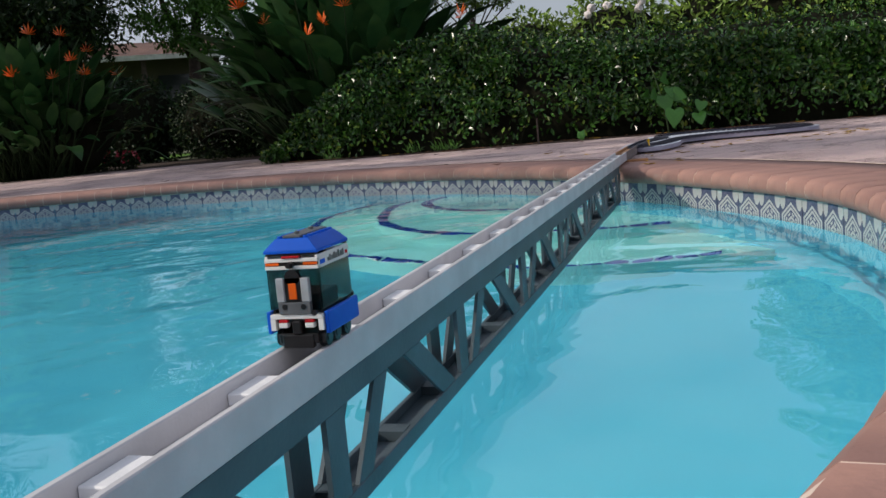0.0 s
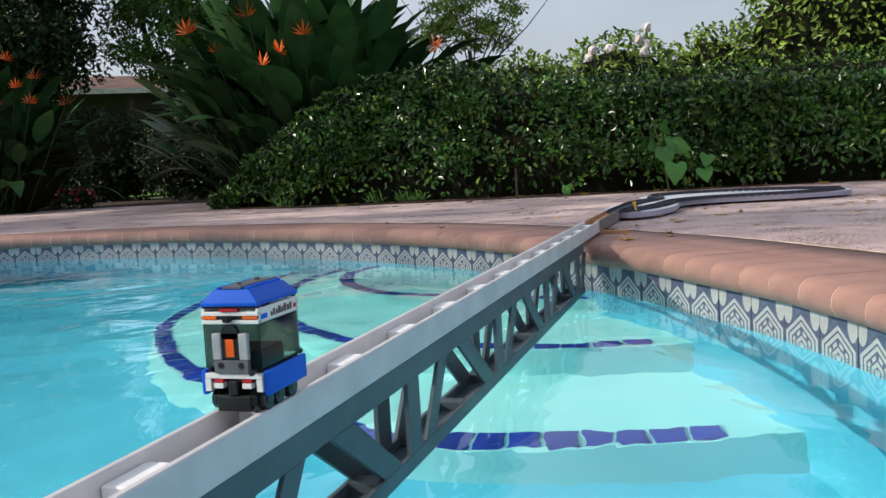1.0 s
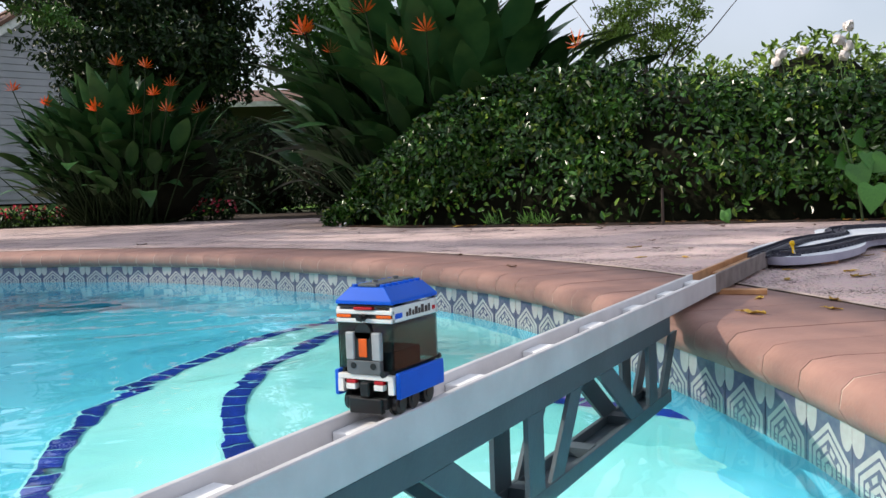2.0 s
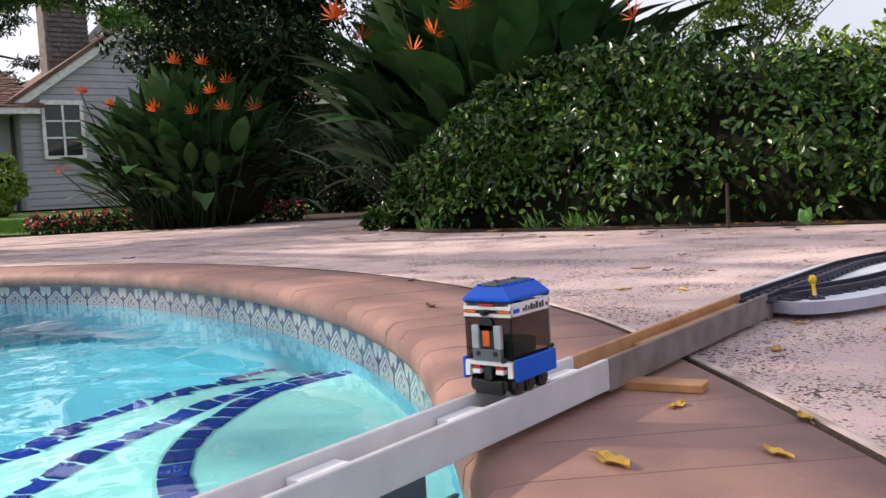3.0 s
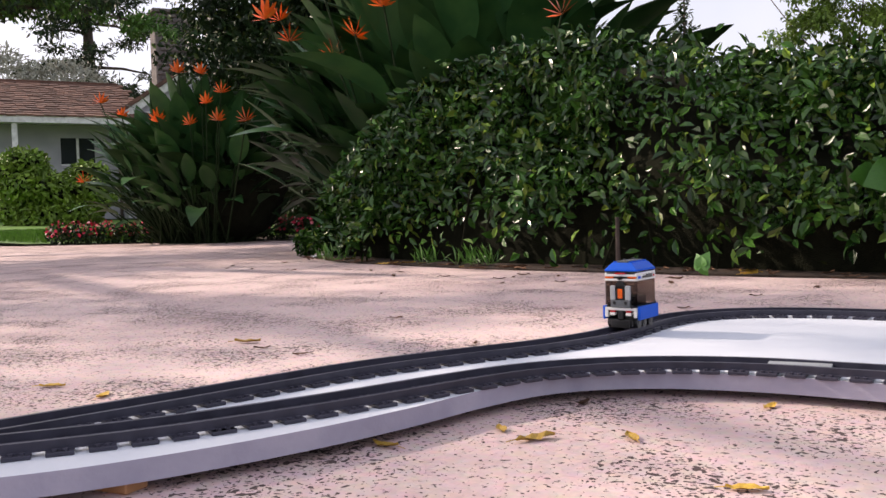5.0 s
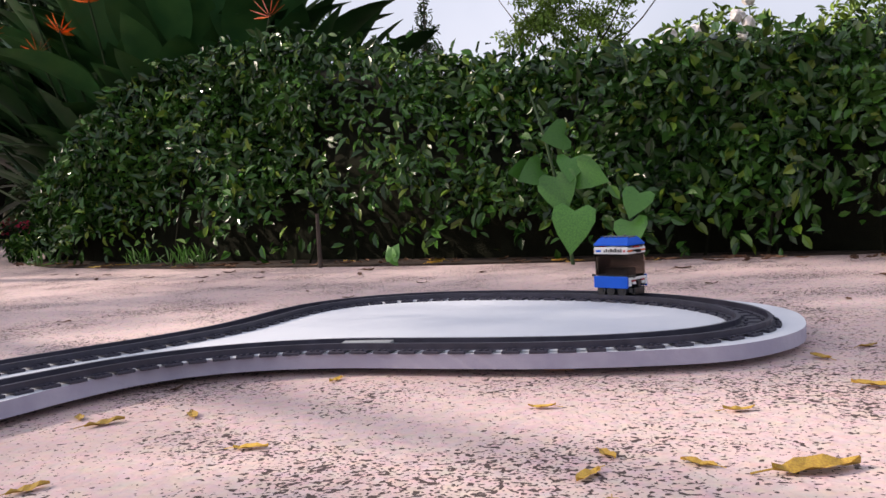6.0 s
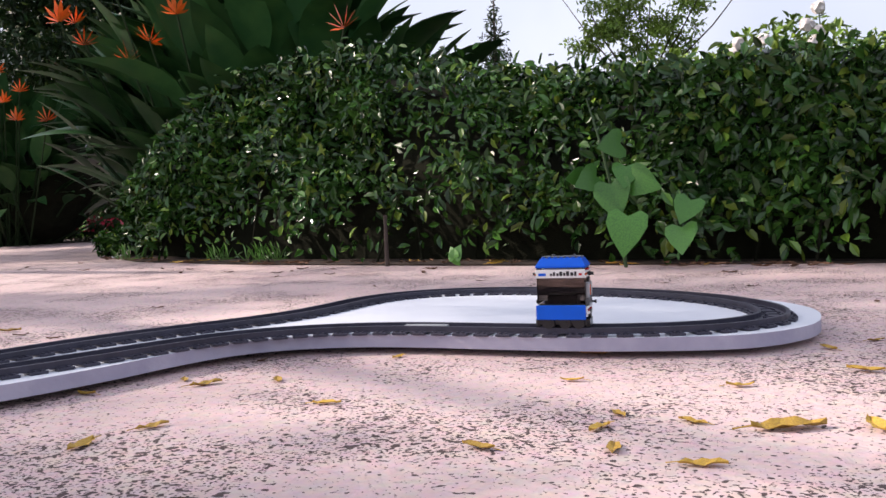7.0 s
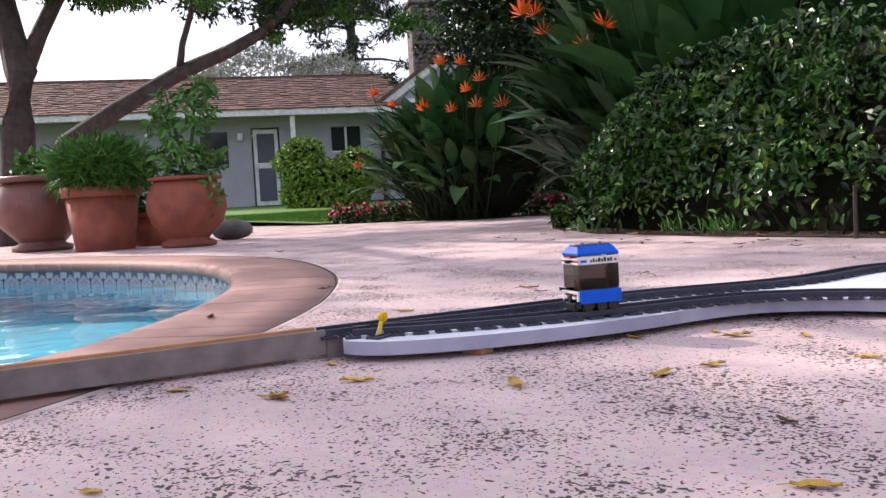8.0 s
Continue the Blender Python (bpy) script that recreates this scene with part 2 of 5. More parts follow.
M_LEAF_B = mat("ivy_leaf", (0.058, 0.19, 0.024), 0.35, col2=(0.035, 0.125, 0.018), scale=30, bump=0.2, per=0.2)
M_LEAF_P = mat("pot_leaf", (0.08, 0.20, 0.025), 0.45, col2=(0.05, 0.14, 0.02), scale=20, bump=0, island=0.4)
M_STREL = mat("paddle_leaf", (0.022, 0.072, 0.022), 0.42, col2=(0.045, 0.11, 0.032), scale=9, fine=60, bump=0.3, per=0.5, spec=0.22)
# darker copy of the leaf stalk, the clump's shade put into its colour
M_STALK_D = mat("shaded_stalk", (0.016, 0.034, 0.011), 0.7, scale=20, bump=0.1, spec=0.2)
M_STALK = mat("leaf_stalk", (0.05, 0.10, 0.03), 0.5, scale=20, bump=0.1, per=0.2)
M_FLOWER = mat("orange_petal", (0.85, 0.19, 0.02), 0.5, col2=(0.72, 0.11, 0.012), scale=30, bump=0, per=0.2)
# near-black colour standing in for the shade deep inside foliage
M_CORE = mat("painted_shade", (0.012, 0.013, 0.007), 0.95, spec=0.1, scale=20, bump=0.5, depth=0.02)
M_BARK = mat("bark", (0.075, 0.055, 0.045), 0.9, col2=(0.04, 0.03, 0.025), scale=14, fine=40, bump=0.8, depth=0.01)
M_SOIL = mat("soil", (0.055, 0.035, 0.025), 0.95, col2=(0.03, 0.02, 0.015), scale=16, fine=90, bump=0.8, depth=0.01)
M_GRASS = mat("lawn_grass", (0.12, 0.26, 0.02), 0.6, col2=(0.08, 0.19, 0.015), scale=3, bump=0, island=0.35)
M_EARTH = mat("earth", (0.10, 0.11, 0.05), 0.95, col2=(0.06, 0.07, 0.03), scale=1.5, fine=30, bump=0.6, depth=0.02)
M_TERRA = mat("terracotta", (0.31, 0.085, 0.045), 0.72, col2=(0.20, 0.055, 0.035), scale=9, fine=80, bump=0.3)
M_GLAZE = mat("brown_glazed_clay", (0.20, 0.075, 0.055), 0.4, col2=(0.13, 0.05, 0.04), scale=7, fine=60, bump=0.25)
# white siding, lowered to grey-lavender to stand for shade on the walls
M_WALL = mat("shaded_white_siding", (0.37, 0.36, 0.40), 0.7, col2=(0.32, 0.32, 0.355), scale=2, fine=60, bump=0.2)
M_WALL2 = mat("olive_siding_paint", (0.07, 0.068, 0.04), 0.7, scale=2, bump=0.2)
M_TRIM = mat("white_trim_paint", (0.74, 0.74, 0.73), 0.6, scale=8, bump=0.1)
M_SHAKE = mat("cedar_shake", (0.17, 0.09, 0.065), 0.85, col2=(0.10, 0.055, 0.042), scale=3, fine=50, bump=0.6, island=0.4, depth=0.01)
M_STONE = mat("chimney_stone", (0.17, 0.15, 0.14), 0.9, col2=(0.10, 0.09, 0.09), scale=6, fine=30, bump=0.9, depth=0.03)
M_GLASS = mat("window_glass", (0.03, 0.035, 0.04), 0.06, scale=3, bump=0)
M_SCREEN = mat("door_screen", (0.10, 0.10, 0.13), 0.6, scale=60, bump=0.2)
M_FALLEN = mat("yellow_leaf", (0.58, 0.38, 0.05), 0.6, col2=(0.40, 0.22, 0.04), scale=40, bump=0.3, per=0.35)
M_DRYLEAF = mat("brown_leaf", (0.10, 0.05, 0.03), 0.8, col2=(0.16, 0.08, 0.04), scale=40, bump=0.3, per=0.4)
M_PETAL = mat("pink_petal", (0.60, 0.03, 0.08), 0.5, scale=30, bump=0, island=0.4, alt=((0.7, 0.5, 0.5), 0.25))
M_ROSE = mat("white_petal", (0.78, 0.72, 0.70), 0.5, scale=30, bump=0, per=0.1)

# ---- helpers of this scene ----
rng = random.Random(7)


def mesh_of(bm, name, material, smooth=False):
    me = bpy.data.meshes.new(name)
    bm.to_mesh(me)
    bm.free()
    for mm in (material if isinstance(material, (list, tuple)) else [material]):
        me.materials.append(mm)
    if smooth:
        me.polygons.foreach_set("use_smooth", [True] * len(me.polygons))
    return me


def part(name, bm, material, parent=None, label="", smooth=False, m=None):
    me = bm if isinstance(bm, bpy.types.Mesh) else mesh_of(bm, name, material, smooth)
    ob = new(name, me)
    ob.parent = parent
    if m is not None:
        ob.matrix_basis = m
    if label:
        tagged(ob, label)
    return ob


def thing(name, label, category, m=None, group="", kind=""):
    ob = new(name)
    ob.empty_display_size = 0.02
    if m is not None:
        ob.matrix_basis = m
    return tagged(ob, label, category, group, kind)


def box(bm, x0, x1, y0, y1, z0, z1, bevel=0.0, m=None):
    mx = Matrix.LocRotScale(((x0 + x1) / 2, (y0 + y1) / 2, (z0 + z1) / 2), None, (x1 - x0, y1 - y0, z1 - z0))
    vs = bmesh.ops.create_cube(bm, size=1, matrix=(m or Matrix()) @ mx)["verts"]
    if bevel:
        es = list({e for v in vs for e in v.link_edges})
        bmesh.ops.bevel(bm, geom=es, offset=bevel, segments=1, affect="EDGES", profile=0.5)
    return bm


def boxed(x0, x1, y0, y1, z0, z1, bevel=0.0, m=None):
    return box(bmesh.new(), x0, x1, y0, y1, z0, z1, bevel, m)


def cyl(bm, p, q, r0, r1=None, seg=10, caps=True):
    p, q = Vector(p), Vector(q)
    d = q - p
    m = Matrix.Translation((p + q) / 2) @ d.to_track_quat("Z", "Y").to_matrix().to_4x4()
    bmesh.ops.create_cone(bm, cap_ends=caps, segments=seg, radius1=r0, radius2=r0 if r1 is None else r1, depth=d.length, matrix=m)
    return bm


def lathe(bm, prof, seg=24):
    rings = []
    for r, z in prof:
        rings.append([bm.verts.new((r * math.cos(2 * math.pi * i / seg), r * math.sin(2 * math.pi * i / seg), z)) for i in range(seg)])
    for a, c in zip(rings, rings[1:]):
        for i in range(seg):
            bm.faces.new((a[i], a[(i + 1) % seg], c[(i + 1) % seg], c[i]))
    bm.faces.new(rings[0][::-1])
    bm.faces.new(rings[-1])
    return bm


def tube(bm, pts, radii, seg=8):
    rings = []
    for i, p in enumerate(pts):
        a = Vector(pts[max(0, i - 1)])
        c = Vector(pts[min(len(pts) - 1, i + 1)])
        q = (c - a).to_track_quat("Z", "Y").to_matrix()
        rings.append([bm.verts.new(Vector(p) + q @ Vector((radii[i] * math.cos(2 * math.pi * k / seg), radii[i] * math.sin(2 * math.pi * k / seg), 0))) for k in range(seg)])
    for a, c in zip(rings, rings[1:]):
        for k in range(seg):
            bm.faces.new((a[k], a[(k + 1) % seg], c[(k + 1) % seg], c[k]))
    bm.faces.new(rings[0][::-1])
    bm.faces.new(rings[-1])
    return bm


def spline(pts, closed=False, n=12):
    """Catmull-Rom through 2D or 3D points."""
    p = [np.array(q, float) for q in pts]
    out = []
    k = len(p)
    for i in range(k if closed else k - 1):
        a, b, c, d = (p[(i + j) % k] if closed else p[min(max(i + j, 0), k - 1)] for j in (-1, 0, 1, 2))
        for s in range(n):
            t = s / n
            out.append(0.5 * (2 * b + (c - a) * t + (2 * a - 5 * b + 4 * c - d) * t * t + (3 * b - a - 3 * c + d) * t ** 3))
    if not closed:
        out.append(p[-1])
    return np.array(out)


def even(pts, step, closed=False):
    """Points at even steps along a polyline, with unit tangents."""
    q = np.vstack([pts, pts[:1]]) if closed else np.array(pts)
    seg = np.linalg.norm(np.diff(q, axis=0), axis=1)
    s = np.concatenate([[0], np.cumsum(seg)])
    k = max(2, round(s[-1] / step))
    at = np.arange(k) * s[-1] / k if closed else np.linspace(0, s[-1], k + 1)
    xs = np.stack([np.interp(at, s, q[:, j]) for j in range(q.shape[1])], 1)
    e = 0.004
    hi = np.stack([np.interp((at + e) % s[-1] if closed else np.minimum(at + e, s[-1]), s, q[:, j]) for j in range(q.shape[1])], 1)
    lo = np.stack([np.interp((at - e) % s[-1] if closed else np.maximum(at - e, 0), s, q[:, j]) for j in range(q.shape[1])], 1)
    t = hi - lo
    return xs, t / np.linalg.norm(t, axis=1)[:, None], s[-1]


def offset(pts, d):
    """Closed 2D curve (clockwise or not) moved sideways by d to the left of its way."""
    t = np.roll(pts, -1, 0) - np.roll(pts, 1, 0)
    t /= np.linalg.norm(t, axis=1)[:, None]
    return pts + d * np.stack([-t[:, 1], t[:, 0]], 1)


def fill(loops, z):
    bm = bmesh.new()
    for lp in loops:
        vs = [bm.verts.new((x, y, z)) for x, y in lp]
        for a, c in zip(vs, vs[1:] + vs[:1]):
            bm.edges.new((a, c))
    bmesh.ops.triangle_fill(bm, use_beauty=True, use_dissolve=False, edges=bm.edges[:], normal=(0, 0, 1))
    for f in bm.faces:
        f.normal_update()
        if f.normal.z < 0:
            f.normal_flip()
    return bm


def slab(outline, z0, z1, top_bevel=0.0):
    """A flat slab of any outline."""
    bm = bmesh.new()
    lo = [bm.verts.new((x, y, z0)) for x, y in outline]
    hi = [bm.verts.new((x, y, z1)) for x, y in outline]
    k = len(lo)
    for i in range(k):
        f = bm.faces.new((lo[i], lo[(i + 1) % k], hi[(i + 1) % k], hi[i]))
        f.material_index = 1
    bm.faces.new(hi)
    bm.faces.new(lo[::-1])
    bmesh.ops.recalc_face_normals(bm, faces=bm.faces[:])
    bmesh.ops.triangulate(bm, faces=[f for f in bm.faces if len(f.verts) > 4])
    return bm


def leaves(name, pts, nrm, size, aspect, material, seed=1, droop=0.3, spread=0.8, shape=0.5, along=0.5):
    """One mesh of many small folded leaves: pts and outward normals, leaf length and width/length."""
    r = np.random.default_rng(seed)
    pts, nrm = np.asarray(pts, float), np.asarray(nrm, float)
    k = len(pts)
    d = nrm * along + r.normal(0, spread, (k, 3))
    d[:, 2] -= droop
    d /= np.linalg.norm(d, axis=1)[:, None]
    up = nrm + r.normal(0, 0.45, (k, 3)) + np.array([0, 0, 0.4])
    side = np.cross(d, up)
    side /= np.linalg.norm(side, axis=1)[:, None] + 1e-9
    up = np.cross(side, d)
    s = size * r.uniform(0.6, 1.25, (k, 1))
    w = s * aspect * 0.5
    v = np.empty((k, 6, 3))
    v[:, 0] = pts
    v[:, 1] = pts + d * s * 0.30 * (0.7 + shape) + side * w * 0.85 + up * w * 0.35
    v[:, 2] = pts + d * s * 0.30 * (0.7 + shape) - side * w * 0.85 + up * w * 0.35
    v[:, 3] = pts + d * s * 0.68 + side * w * 0.75 + up * w * 0.2
    v[:, 4] = pts + d * s * 0.68 - side * w * 0.75 + up * w * 0.2
    v[:, 5] = pts + d * s - up * s * 0.12
    f = np.arange(k)[:, None, None] * 6 + np.array([[0, 1, 3, 5], [0, 5, 4, 2]])[None]
    me = bpy.data.meshes.new(name)
    me.from_pydata(v.reshape(-1, 3).tolist(), [], f.reshape(-1, 4).tolist())
    me.materials.append(material)
    return me


def blob_points(blobs, n, seed, inner=0.25, zmin=0.01):
    """Points and normals in the outer shell of ellipsoids (centre, radii)."""
    r = np.random.default_rng(seed)
    vol = np.array([b[1][0] * b[1][1] + b[1][1] * b[1][2] + b[1][0] * b[1][2] for b in blobs])
    ids = r.choice(len(blobs), n, p=vol / vol.sum())
    u = r.normal(0, 1, (n, 3))
    u /= np.linalg.norm(u, axis=1)[:, None]
    rad = 1 - inner * r.random((n, 1)) ** 1.5
    c = np.array([b[0] for b in blobs], float)[ids]
    a = np.array([b[1] for b in blobs], float)[ids]
    p = c + u * a * rad
    nm = u / a
    nm /= np.linalg.norm(nm, axis=1)[:, None]
    ok = p[:, 2] > zmin
    return p[ok], nm[ok]

# ---- the large structure ----
NOSE = spline([(.09, 3.16), (.27, 2.885), (.40, 2.67), (.53, 2.38), (.60, 2.1), (.615, 1.75), (.56, 1.2), (.43, .76), (.36, .58), (.22, .3), (-.1, -.05), (-.7, -.4), (-1.6, -.6),
               (-2.8, -.5), (-3.8, .1), (-4.5, 1.0), (-4.8, 2.1), (-4.65, 3.2), (-4.1, 3.9), (-3.4, 4.3), (-2.7, 4.49), (-2.2, 4.49), (-1.5, 4.33), (-.95, 4.09), (-.56, 3.84), (-.28, 3.58)], closed=True, n=8)
WATER_Z = -0.118
STEP_Z = -0.135
DECK_EDGE = [(6, 6.9), (1.5, 6.75), (1.1, 6.66), (0.6, 6.52), (-.4, 6.34), (-1.5, 6.29), (-2.4, 6.40), (-3.08, 6.73), (-3.5, 7.4), (-4.3, 8.7), (-5.4, 8.8), (-6.4, 8.55),
             (-7.3, 7.85), (-8.3, 7.15), (-10.3, 7.0), (-12, 5), (-11, -4), (-3, -6), (6, -6)]
tagged(part("deck", fill([DECK_EDGE, offset(NOSE, 0.3095).tolist()], 0.0), M_DECK), "pinkish salt-finish concrete pool deck with dark pits", "deck", kind="structure")
FAR = [(400 * math.cos(a), 400 * math.sin(a)) for a in np.linspace(0, 2 * math.pi, 40)[:-1]]
tagged(part("ground", fill([FAR, offset(np.array(DECK_EDGE)[::-1], 0.0).tolist()], -0.006), M_EARTH), "dry earth and grass around the pool deck", "ground", kind="structure")


def strip(curve, profile, name, material):
    """Sweeps a profile of (outward offset, z) round a closed curve."""
    bm = bmesh.new()
    rows = [[bm.verts.new((x, y, z)) for x, y in offset(curve, d)] for d, z in profile]
    k = len(curve)
    for a, c in zip(rows, rows[1:]):
        for i in range(k):
            bm.faces.new((a[i], a[(i + 1) % k], c[(i + 1) % k], c[i]))
    return mesh_of(bm, name, material, True)


tagged(part("pool_wall", strip(NOSE, [(0.03, -0.054), (0.03, -1.3)], "pool_wall", M_PLASTER), None), "pale aqua plastered pool wall", "pool wall", kind="structure")
fl = fill([offset(NOSE, 0.05).tolist()], 0)
for v in fl.verts:
    v.co.z = -0.775 - 0.11 * max(0.0, -v.co.x - 0.4)
tagged(part("pool_floor", fl, M_PLASTER), "pale aqua plastered pool floor", "pool floor", kind="structure")
coping = tagged(part("pool_coping", strip(NOSE, [(0.0325, -0.0586), (0.0106, -0.0530), (0.0006, -0.036), (0.0036, -0.0163), (0.0164, -0.0044), (0.0452, -0.0006), (0.301, -0.0006), (0.3015, -0.014), (0.33, -0.014)], "coping_bed", M_MORTAR), None), "rounded terracotta coping round the pool", "coping", kind="structure")
tagged(part("deck_joint", strip(NOSE, [(0.3098, -0.012), (0.3104, 0.001), (0.313, 0.002), (0.319, 0.0015), (0.323, -0.001)], "deck_joint", M_EDGE), None), "pale worn concrete edge along the coping joint", "deck edge", kind="structure")
tagged(part("joint_filler", strip(NOSE, [(0.3034, -0.010), (0.3036, 0.0007), (0.3065, 0.0011), (0.3094, 0.0007)], "joint_filler", M_SOIL), None), "dark earth-filled joint between coping and deck", "joint", kind="structure")
water = tagged(part("water", fill([offset(NOSE, 0.028).tolist()], WATER_Z), M_WATER), "clear turquoise pool water with soft ripples", "water", kind="structure")
water.visible_shadow = False

STEPS = [([(-.72, 4.6), (-.95, 4.03), (-.88, 3.69), (-.68, 3.45), (-.43, 3.36), (-.15, 3.31), (.3, 3.3)], 0.15),
         ([(-.95, 4.7), (-1.09, 4.22), (-1.13, 3.94), (-1.07, 3.62), (-.92, 3.27), (-.66, 2.99), (-.46, 2.91), (-.07, 2.89), (.17, 2.94), (.6, 3.06)], 0.31),
         ([(-1.25, 4.75), (-1.42, 4.05), (-1.37, 3.58), (-1.24, 3.18), (-1.0, 2.87), (-.73, 2.70), (-.46, 2.58), (-.18, 2.50), (.33, 2.59), (.8, 2.75)], 0.50)]
STEPS_DONE = []
for pts, dep in STEPS:
    edge = spline(pts, n=8)
    outline = [(p[0], p[1]) for p in edge] + [(0.75, 3.6), (-0.2, 4.8)]
    st = part("pool_step", slab(outline, -1.2, STEP_Z - dep), [M_STEP, M_STEP])
    tagged(st, "plastered pool step edged with cobalt tiles", "pool step", "pool steps", "structure")
    xs, tg, _ = even(edge, 0.066)
    tile = boxed(-.0285, .0285, -.023, .023, 0, .005, 0.002)
    tme = mesh_of(tile, "tile", M_BLUETILE)
    for (x, y), (tx, ty) in zip(xs, tg):
        if x > (0.6, 0.17, 0.34)[len(STEPS_DONE)]:
            break
        part("tile", tme, None, st, m=pose(x - ty * .03, y + tx * .03, STEP_Z - dep, 0, 0, math.degrees(math.atan2(ty, tx))))
    STEPS_DONE.append(st)

# ---- the model railway bridge ----
BX0, BX1 = -0.046, 0.0
BZ_TOP = 0.0272
bridge = thing("model_bridge", "long grey-painted wooden model railway bridge over the pool", "bridge")
RAIL_T = 0.0065
for x0, x1, nm in ((BX1 - RAIL_T, BX1, "side_rail"), (BX0, BX0 + RAIL_T, "side_rail")):
    part(nm, boxed(x0, x1, -1.2, 3.52, 0.0088, 0.040, 0.001), M_GREY, bridge)
    # near rail end gets the shade-darkened pine, the far one plain pine
    part("end_rail", boxed(x0 + .0006, x1 - .0006, 3.521, 4.035, 0.006, 0.040, 0.001), M_WOOD_SHADE if x0 > -.02 else M_WOOD, bridge, "bare pine end piece, darkened for shade on the near rail")
part("channel_floor", boxed(BX0 + RAIL_T + .0004, BX1 - RAIL_T - .0004, -1.2, 3.655, 0.0182, 0.0222), M_GREY, bridge)
bme = mesh_of(boxed(-.0162, .0162, -.024, .024, -.0095, 0, 0.001), "cross_block", M_BLOCK)
for i in range(31):
    y = -1.06 + i * 0.168
    if y < 3.62:
        part("cross_block", bme, None, bridge, m=pose(-.023, y, 0.0320))
part("end_block", boxed(BX0 + .002, BX1 - .002, 4.036, 4.062, 0.0, BZ_TOP, .001), M_WOOD_SHADE, bridge, "bare pine end block under the track")
part("long_plank", boxed(BX0 + RAIL_T + .0004, BX1 - RAIL_T - .0004, 3.66, 4.0, 0.012, 0.030, .001), M_WOOD, bridge, "bare pine plank between the rails")
TZ0, TZ1 = -0.116, 0.0086
Y0, Y1 = -0.25, 3.22


def brace(sx, top, foot, w):
    """A flat slanting member from the top chord to the bottom chord."""
    bm = bmesh.new()
    q = [(top, TZ1 - .0265), (top + w, TZ1 - .0265), (foot + w, TZ0 + .0185), (foot, TZ0 + .0185)]
    lo = [bm.verts.new((sx + .0008, yy, zz)) for yy, zz in q]
    hi = [bm.verts.new((sx + .0052, yy, zz)) for yy, zz in q]
    for i in range(4):
        bm.faces.new((lo[i], lo[(i + 1) % 4], hi[(i + 1) % 4], hi[i]))
    bm.faces.new(lo[::-1])
    bm.faces.new(hi)
    bmesh.ops.recalc_face_normals(bm, faces=bm.faces[:])
    return bm


for sx in (BX1 - .0075, BX0 + .0015):
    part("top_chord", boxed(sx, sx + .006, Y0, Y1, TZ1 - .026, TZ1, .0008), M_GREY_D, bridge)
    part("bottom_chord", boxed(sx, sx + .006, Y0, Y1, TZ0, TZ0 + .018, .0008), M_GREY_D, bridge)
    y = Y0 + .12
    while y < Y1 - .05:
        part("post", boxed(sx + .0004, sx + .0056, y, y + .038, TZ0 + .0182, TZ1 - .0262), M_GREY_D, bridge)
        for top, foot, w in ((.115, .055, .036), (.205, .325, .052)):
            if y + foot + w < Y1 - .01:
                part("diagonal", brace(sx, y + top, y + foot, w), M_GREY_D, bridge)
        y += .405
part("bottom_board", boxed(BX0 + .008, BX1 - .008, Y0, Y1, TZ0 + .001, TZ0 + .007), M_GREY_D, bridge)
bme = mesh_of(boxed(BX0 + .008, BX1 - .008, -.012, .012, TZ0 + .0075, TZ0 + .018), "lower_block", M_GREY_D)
for i in range(26):
    part("lower_block", bme, None, bridge, m=pose(0, Y0 + .05 + i * .155, 0))
tagged(part("wedge", boxed(-.02, .11, -.015, .015, 0.0003, .0086, .0006), M_WOOD, m=pose(-.035, 3.57, 0, 0, 0, 8)), "small pine offcut under the bridge", "wood block")

# ---- the track board ----
FAR_WAY = [(-.023, 4.02), (-.021, 4.15), (-.014, 4.3), (-.011, 4.44), (-.004, 4.56), (.022, 4.68), (.052, 4.79), (.066, 4.9), (.057, 4.99), (.042, 5.08), (.046, 5.175), (.095, 5.262), (.2, 5.325), (.35, 5.352), (.5, 5.342), (.635, 5.29), (.735, 5.205), (.782, 5.115)]
NEAR_WAY = [(.78, 5.045), (.738, 4.972), (.655, 4.912), (.55, 4.872), (.44, 4.845), (.34, 4.82), (.255, 4.775), (.195, 4.715), (.155, 4.64), (.136, 4.55), (.123, 4.45), (.105, 4.35), (.08, 4.25), (.045, 4.16), (.012, 4.09), (-.023, 4.0)]
LOOP = spline(FAR_WAY + NEAR_WAY, n=10)
BOARD = spline([(-.05, 4.075), (-.005, 4.062), (.04, 4.048), (.088, 4.085), (.127, 4.165), (.152, 4.26), (.167, 4.36), (.172, 4.46), (.169, 4.56), (.178, 4.645), (.213, 4.71), (.275, 4.762), (.365, 4.80), (.48, 4.826), (.60, 4.856), (.71, 4.902), (.795, 4.96), (.84, 5.055), (.838, 5.15), (.8, 5.255),
                (.715, 5.34), (.57, 5.395), (.38, 5.415), (.18, 5.39), (.05, 5.33), (-.015, 5.24), (-.025, 5.13), (-.012, 5.02), (-.002, 4.92), (-.015, 4.81), (-.045, 4.7), (-.07, 4.57), (-.08, 4.4), (-.08, 4.2), (-.075, 4.10)], closed=True, n=6)
BZ0, BZ1 = 0.0095, 0.0275
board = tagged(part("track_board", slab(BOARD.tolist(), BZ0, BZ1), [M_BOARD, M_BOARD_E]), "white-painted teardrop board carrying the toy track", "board")
